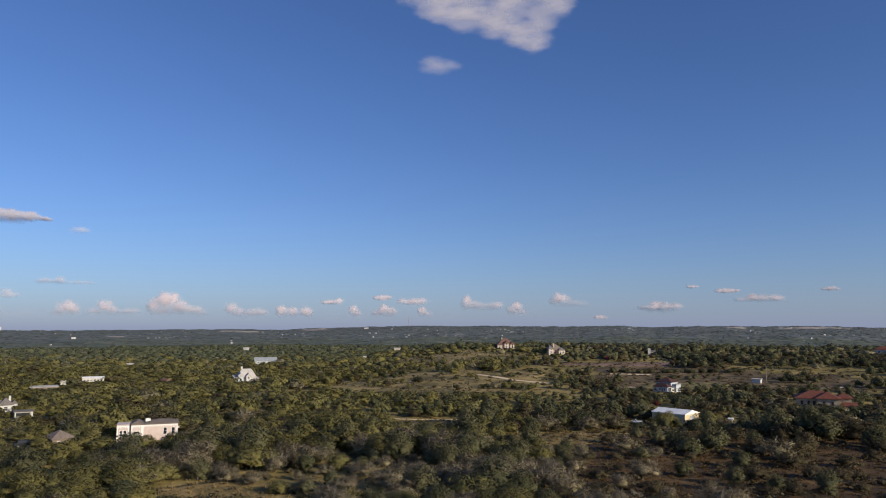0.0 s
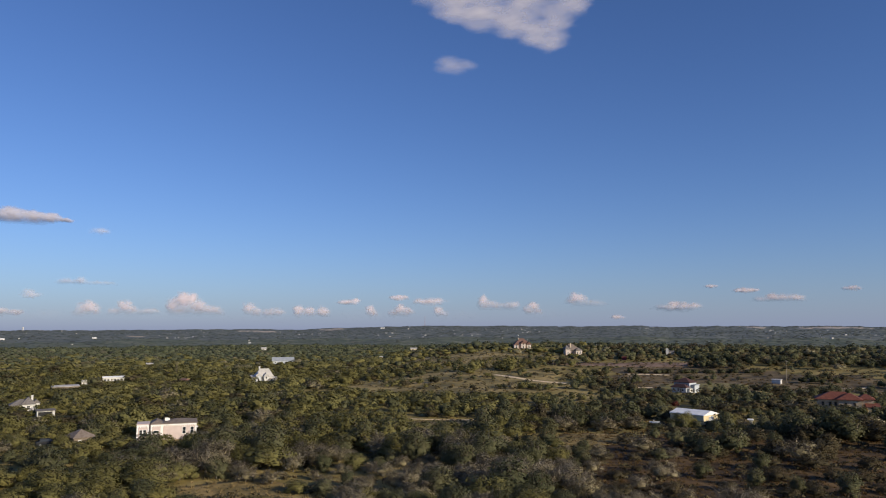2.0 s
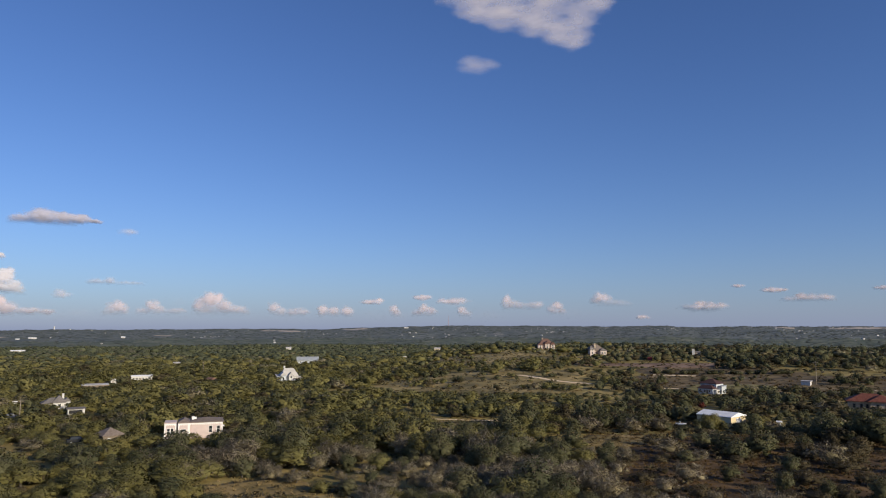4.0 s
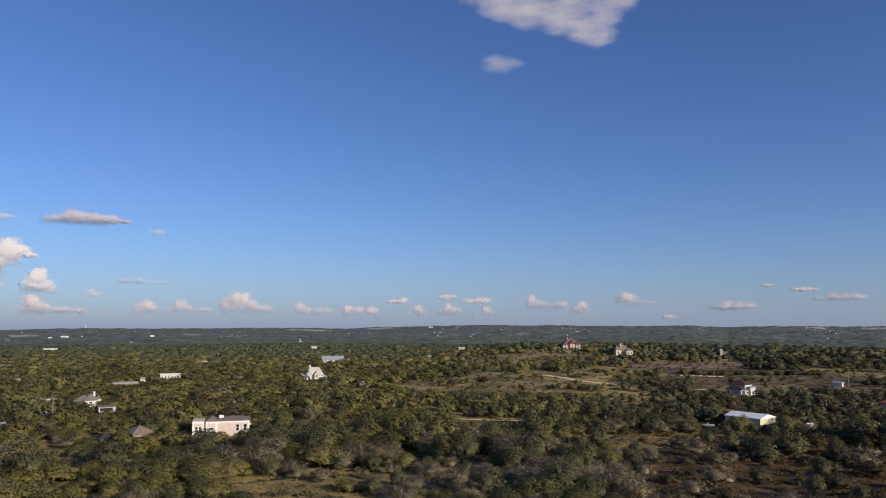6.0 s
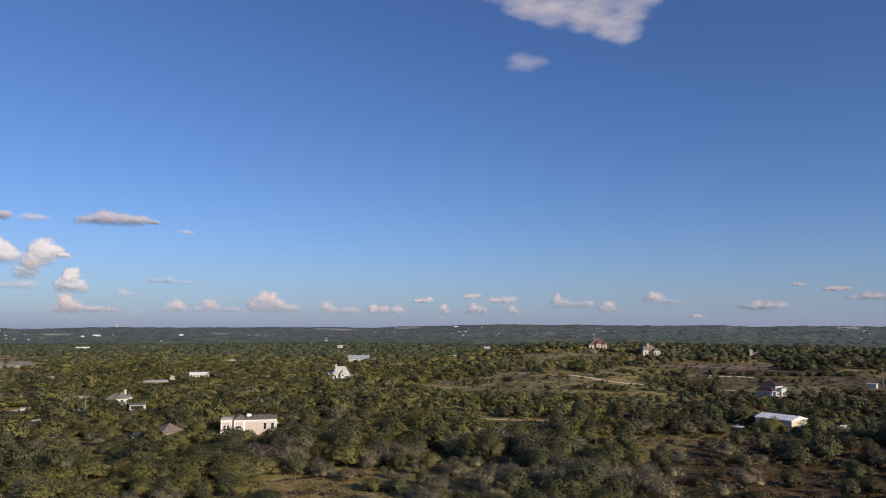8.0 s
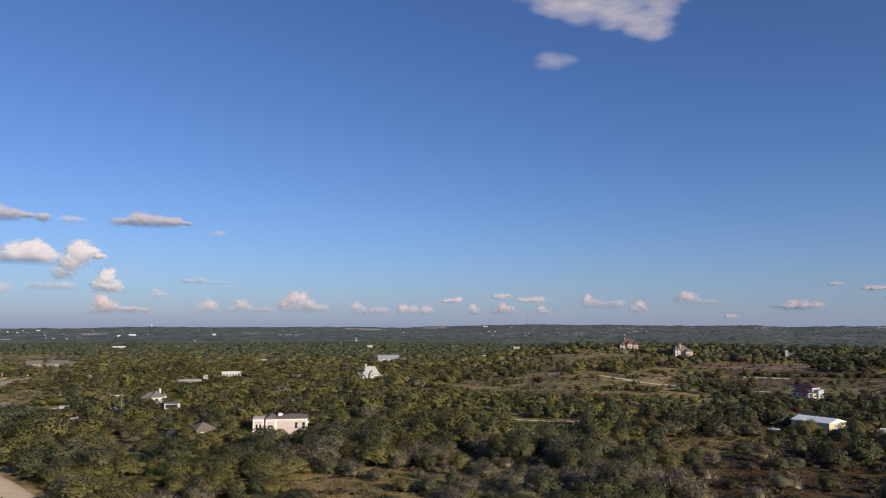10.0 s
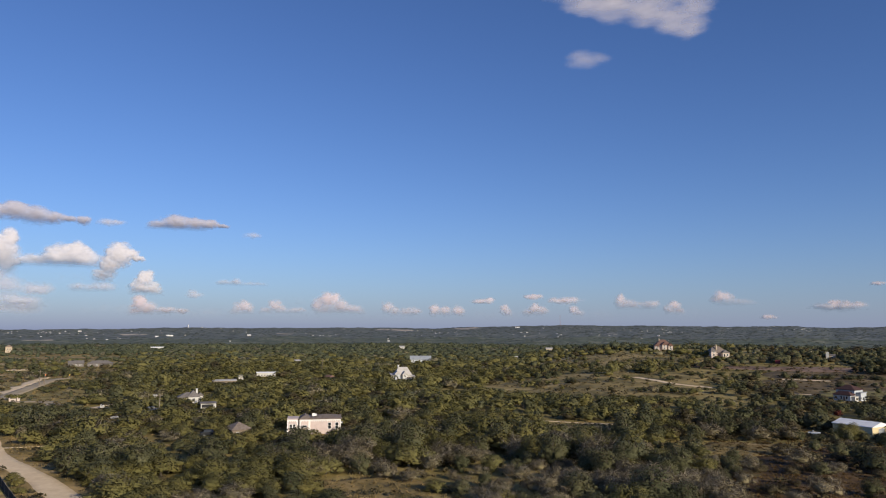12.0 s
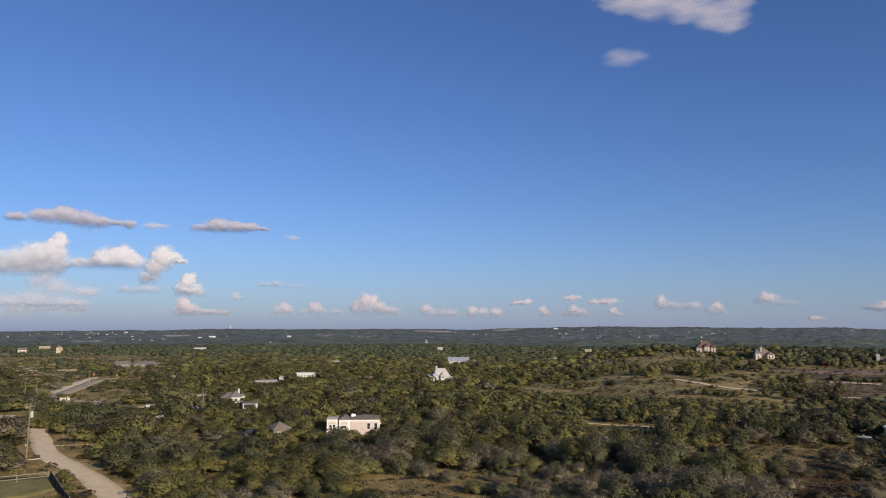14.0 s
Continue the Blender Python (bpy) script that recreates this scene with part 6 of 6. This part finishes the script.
cloud("thin grey wisp of cloud", 27.55, 6.95, [(0.0, 0.0, 0.83, 0.3)], HAZY_VAPOUR, seed=70, soft=1.6, cells=44)
cloud("tall bright cumulus cloud with heaped top", 45.72, 4.53, [(-1.7, -0.5, 1.2), (-0.7, -0.2, 1.25), (0.3, 0.1, 1.3), (1.1, 0.75, 1.0), (1.5, 1.45, 0.7), (1.35, -0.05, 1.15), (0.05, -0.8, 1.57, 0.6), (-1.99, -0.8, 1.3)], VAPOUR, seed=80, rough=0.4, flat_base=-1.35, cells=100)
cloud("bright cumulus cloud on a grey flat base", 40.46, 4.70, [(-2.04, -0.42, 1.57, 0.35), (-0.57, 0.06, 1.2, 0.7), (0.36, 0.35, 1.11, 0.75), (0.96, -0.04, 1.3, 0.6), (0.02, -0.33, 2.41, 0.28)], VAPOUR, seed=90, rough=0.4, flat_base=-0.8)
cloud("bright leaning cumulus cloud", 37.14, 4.70, [(-0.02, 0.34, 1.02), (0.7, 0.46, 0.65, 0.6), (-0.58, -0.45, 0.83), (-1.05, -1.23, 0.83, 0.7), (1.21, 0.13, 0.56, 0.4)], VAPOUR, seed=100, rough=0.45, flat_base=-1.8)
cloud("small bright cumulus tower", 35.31, 2.82, [(0.06, 0.61, 0.65), (-0.32, -0.09, 0.83), (0.5, -0.25, 0.83, 0.9), (0.02, -0.43, 1.3, 0.45)], VAPOUR, seed=110, rough=0.4, flat_base=-0.75)
cloud("low pale cloud bank", 39.01, 2.56, [(-0.77, -0.02, 0.74, 0.6), (0.39, -0.03, 1.39, 0.35), (0.97, 0.15, 0.93, 0.4)], HAZY_VAPOUR, seed=120, flat_base=-0.35)
cloud("low pale cloud bank", 45.62, 2.73, [(0.67, 0.42, 1.2, 0.6), (1.41, -0.11, 1.3, 0.6), (-1.3, -1.03, 1.57, 0.5), (0.06, -0.99, 1.85, 0.45), (2.18, -1.15, 1.85, 0.3), (3.22, -0.31, 1.39, 0.35)], HAZY_VAPOUR, seed=130, rough=0.5, cells=100)
cloud("low pale cloud bank near the horizon", 45.17, 1.03, [(2.12, 0.03, 1.67, 0.3), (-1.37, -0.02, 1.85, 0.3), (0.69, 0.09, 1.39, 0.25)], HAZY_VAPOUR, seed=140, soft=1.4, cells=44)
cloud("small pinkish cumulus near the horizon", 35.45, 1.26, [(-0.17, 0.26, 0.65), (0.33, -0.17, 0.83, 0.7), (-0.31, -0.35, 0.74, 0.6), (1.65, -0.33, 1.02, 0.3), (2.82, -0.31, 0.56, 0.4)], WARM_VAPOUR, seed=150, flat_base=-0.7, soft=0.7, cells=44)
cloud("thin flat cloudlet over the horizon", 28.67, 3.13, [(-0.0, 0.09, 0.46, 0.8), (-0.87, 0.03, 0.74, 0.35), (1.1, -0.07, 1.48, 0.16)], HAZY_VAPOUR, seed=160, flat_base=-0.15, soft=0.6, cells=44)
cloud("thin flat cloudlet over the horizon", 31.88, 2.28, [(-0.0, 0.09, 0.46, 0.7), (0.17, -0.09, 0.74, 0.35)], HAZY_VAPOUR, seed=170, soft=1.3, cells=44)
cloud("small warm white cumulus near the horizon", 28.18, 1.17, [(0.08, 0.09, 0.65), (-0.34, -0.27, 0.65), (0.53, -0.08, 0.46)], WARM_VAPOUR, seed=180, flat_base=-0.55, rough=0.55, soft=1.55, cells=50)
cloud("small warm white cumulus near the horizon", 25.71, 1.28, [(-0.0, 0.09, 0.65, 0.9), (0.54, -0.18, 0.65, 0.7), (-0.7, -0.28, 0.65, 0.6), (1.62, -0.26, 1.02, 0.3)], WARM_VAPOUR, seed=190, flat_base=-0.55, rough=0.55, soft=1.55, cells=50)
cloud("small warm white cumulus near the horizon", 21.38, 1.46, [(-0.19, 0.45, 0.74), (0.45, 0.64, 0.46), (-0.91, 0.08, 0.65), (0.82, -0.09, 0.93, 0.8), (2.06, -0.35, 0.83, 0.6), (-0.45, -0.37, 1.11, 0.5), (1.37, -0.36, 1.39, 0.4)], WARM_VAPOUR, seed=200, flat_base=-0.75, rough=0.4, soft=1.0, cells=44)
cloud("small warm white cumulus near the horizon", 16.56, 1.17, [(-0.19, 0.18, 0.56), (0.37, -0.18, 0.56, 0.9), (1.38, -0.18, 0.93, 0.45), (2.07, -0.08, 0.56, 0.6)], WARM_VAPOUR, seed=210, flat_base=-0.55, rough=0.55, soft=1.55, cells=50)
cloud("small warm white cumulus near the horizon", 12.38, 1.10, [(-0.55, -0.0, 0.56), (0.28, 0.0, 0.65, 0.8), (1.38, 0.01, 0.65, 0.8)], WARM_VAPOUR, seed=220, flat_base=-0.55, rough=0.55, soft=1.55, cells=50)
cloud("small warm white cumulus near the horizon", 9.08, 1.93, [(0.0, 0.0, 1.02, 0.22), (0.68, 0.14, 0.46, 0.4)], WARM_VAPOUR, seed=230, soft=1.8, cells=44)
cloud("small warm white cumulus near the horizon", 7.27, 1.20, [(0.0, 0.09, 0.46, 1.1), (0.27, -0.18, 0.46, 0.9)], WARM_VAPOUR, seed=240, flat_base=-0.55, rough=0.55, soft=1.55, cells=50)
cloud("small warm white cumulus near the horizon", 4.67, 1.21, [(-0.18, 0.09, 0.56), (0.44, -0.09, 0.65, 0.7), (-0.63, -0.18, 0.56, 0.6)], WARM_VAPOUR, seed=250, flat_base=-0.55, rough=0.55, soft=1.55, cells=50)
cloud("small warm white cumulus near the horizon", 4.92, 2.29, [(0.0, 0.0, 0.93, 0.25)], WARM_VAPOUR, seed=260, soft=1.8, cells=44)
cloud("small warm white cumulus near the horizon", 2.45, 1.97, [(0.0, 0.0, 1.67, 0.16)], WARM_VAPOUR, seed=270, soft=2.2, cells=44)
cloud("small warm white cumulus near the horizon", 1.73, 1.12, [(0.0, 0.09, 0.46), (0.34, -0.18, 0.65, 0.6)], WARM_VAPOUR, seed=280, flat_base=-0.45, soft=1.8, cells=44)
cloud("small warm white cumulus near the horizon", -2.34, 1.73, [(-0.33, 0.35, 0.42, 1.2), (-0.25, -0.09, 0.65), (0.58, -0.18, 0.83, 0.6), (1.73, -0.18, 0.83, 0.5), (2.15, -0.01, 0.46, 0.6)], WARM_VAPOUR, seed=290, flat_base=-0.55, rough=0.55, soft=1.55, cells=50)
cloud("small warm white cumulus near the horizon", -5.93, 1.37, [(0.09, 0.17, 0.51), (-0.33, -0.17, 0.56), (0.39, -0.26, 0.46)], WARM_VAPOUR, seed=300, flat_base=-0.55, rough=0.55, soft=1.55, cells=50)
cloud("small warm white cumulus near the horizon", -9.50, 2.03, [(-0.18, 0.18, 0.65, 0.8), (0.36, 0.09, 0.56, 0.8), (-0.45, -0.09, 0.65, 0.5), (0.89, -0.37, 1.57, 0.3)], WARM_VAPOUR, seed=310, flat_base=-0.55, rough=0.55, soft=1.55, cells=50)
cloud("small warm white cumulus near the horizon", -17.24, 1.53, [(-0.33, 0.09, 0.56, 0.7), (0.42, -0.0, 0.65, 0.5), (1.09, 0.03, 0.56, 0.5), (-0.17, -0.13, 1.85, 0.18)], WARM_VAPOUR, seed=320, flat_base=-0.55, rough=0.55, soft=1.55, cells=50)
cloud("small warm white cumulus near the horizon", -21.99, 2.68, [(-0.16, 0.0, 0.74, 0.3), (0.32, -0.01, 0.74, 0.2)], WARM_VAPOUR, seed=330, soft=1.5, cells=44)
cloud("small warm white cumulus near the horizon", -23.92, 2.01, [(-0.07, 0.09, 0.51, 0.7), (1.53, 0.02, 0.56, 0.5), (0.38, -0.09, 1.94, 0.14)], WARM_VAPOUR, seed=340, flat_base=-0.25, soft=1.0, cells=44)
cloud("small warm white cumulus near the horizon", -19.58, 3.02, [(0.0, 0.0, 0.6, 0.25)], WARM_VAPOUR, seed=350, soft=2.0, cells=44)
cloud("small warm white cumulus near the horizon", -28.95, 2.69, [(0.0, 0.0, 0.69, 0.25)], WARM_VAPOUR, seed=360, soft=2.2, cells=44)
cloud("small warm white cumulus near the horizon", -12.58, 0.71, [(0.0, 0.0, 0.65, 0.3)], WARM_VAPOUR, seed=370, soft=2.2, cells=44)
for i, (az, el, wide) in enumerate(((44.0, 1.35, 4.2), (37.5, 1.0, 3.2), (31.0, 0.75, 4.0), (24.0, 0.8, 4.6), (16.0, 0.75, 4.2), (8.0, 0.85, 4.6), (0.5, 0.8, 4.0), (-6.5, 0.9, 3.6), (39.5, 3.4, 3.0), (23.0, 1.9, 3.2), (3.0, 1.6, 3.6))):
    cloud("faint pinkish layer of haze cloud over the horizon", az, el, [(-0.5 * wide, 0.0, 0.6 * wide, 0.10), (0.1 * wide, 0.06, 0.7 * wide, 0.11), (0.6 * wide, -0.03, 0.5 * wide, 0.09)], WARM_VAPOUR, seed=400 + 10 * i, rough=0.5, soft=3.0, cells=60, lumpy=0.1)
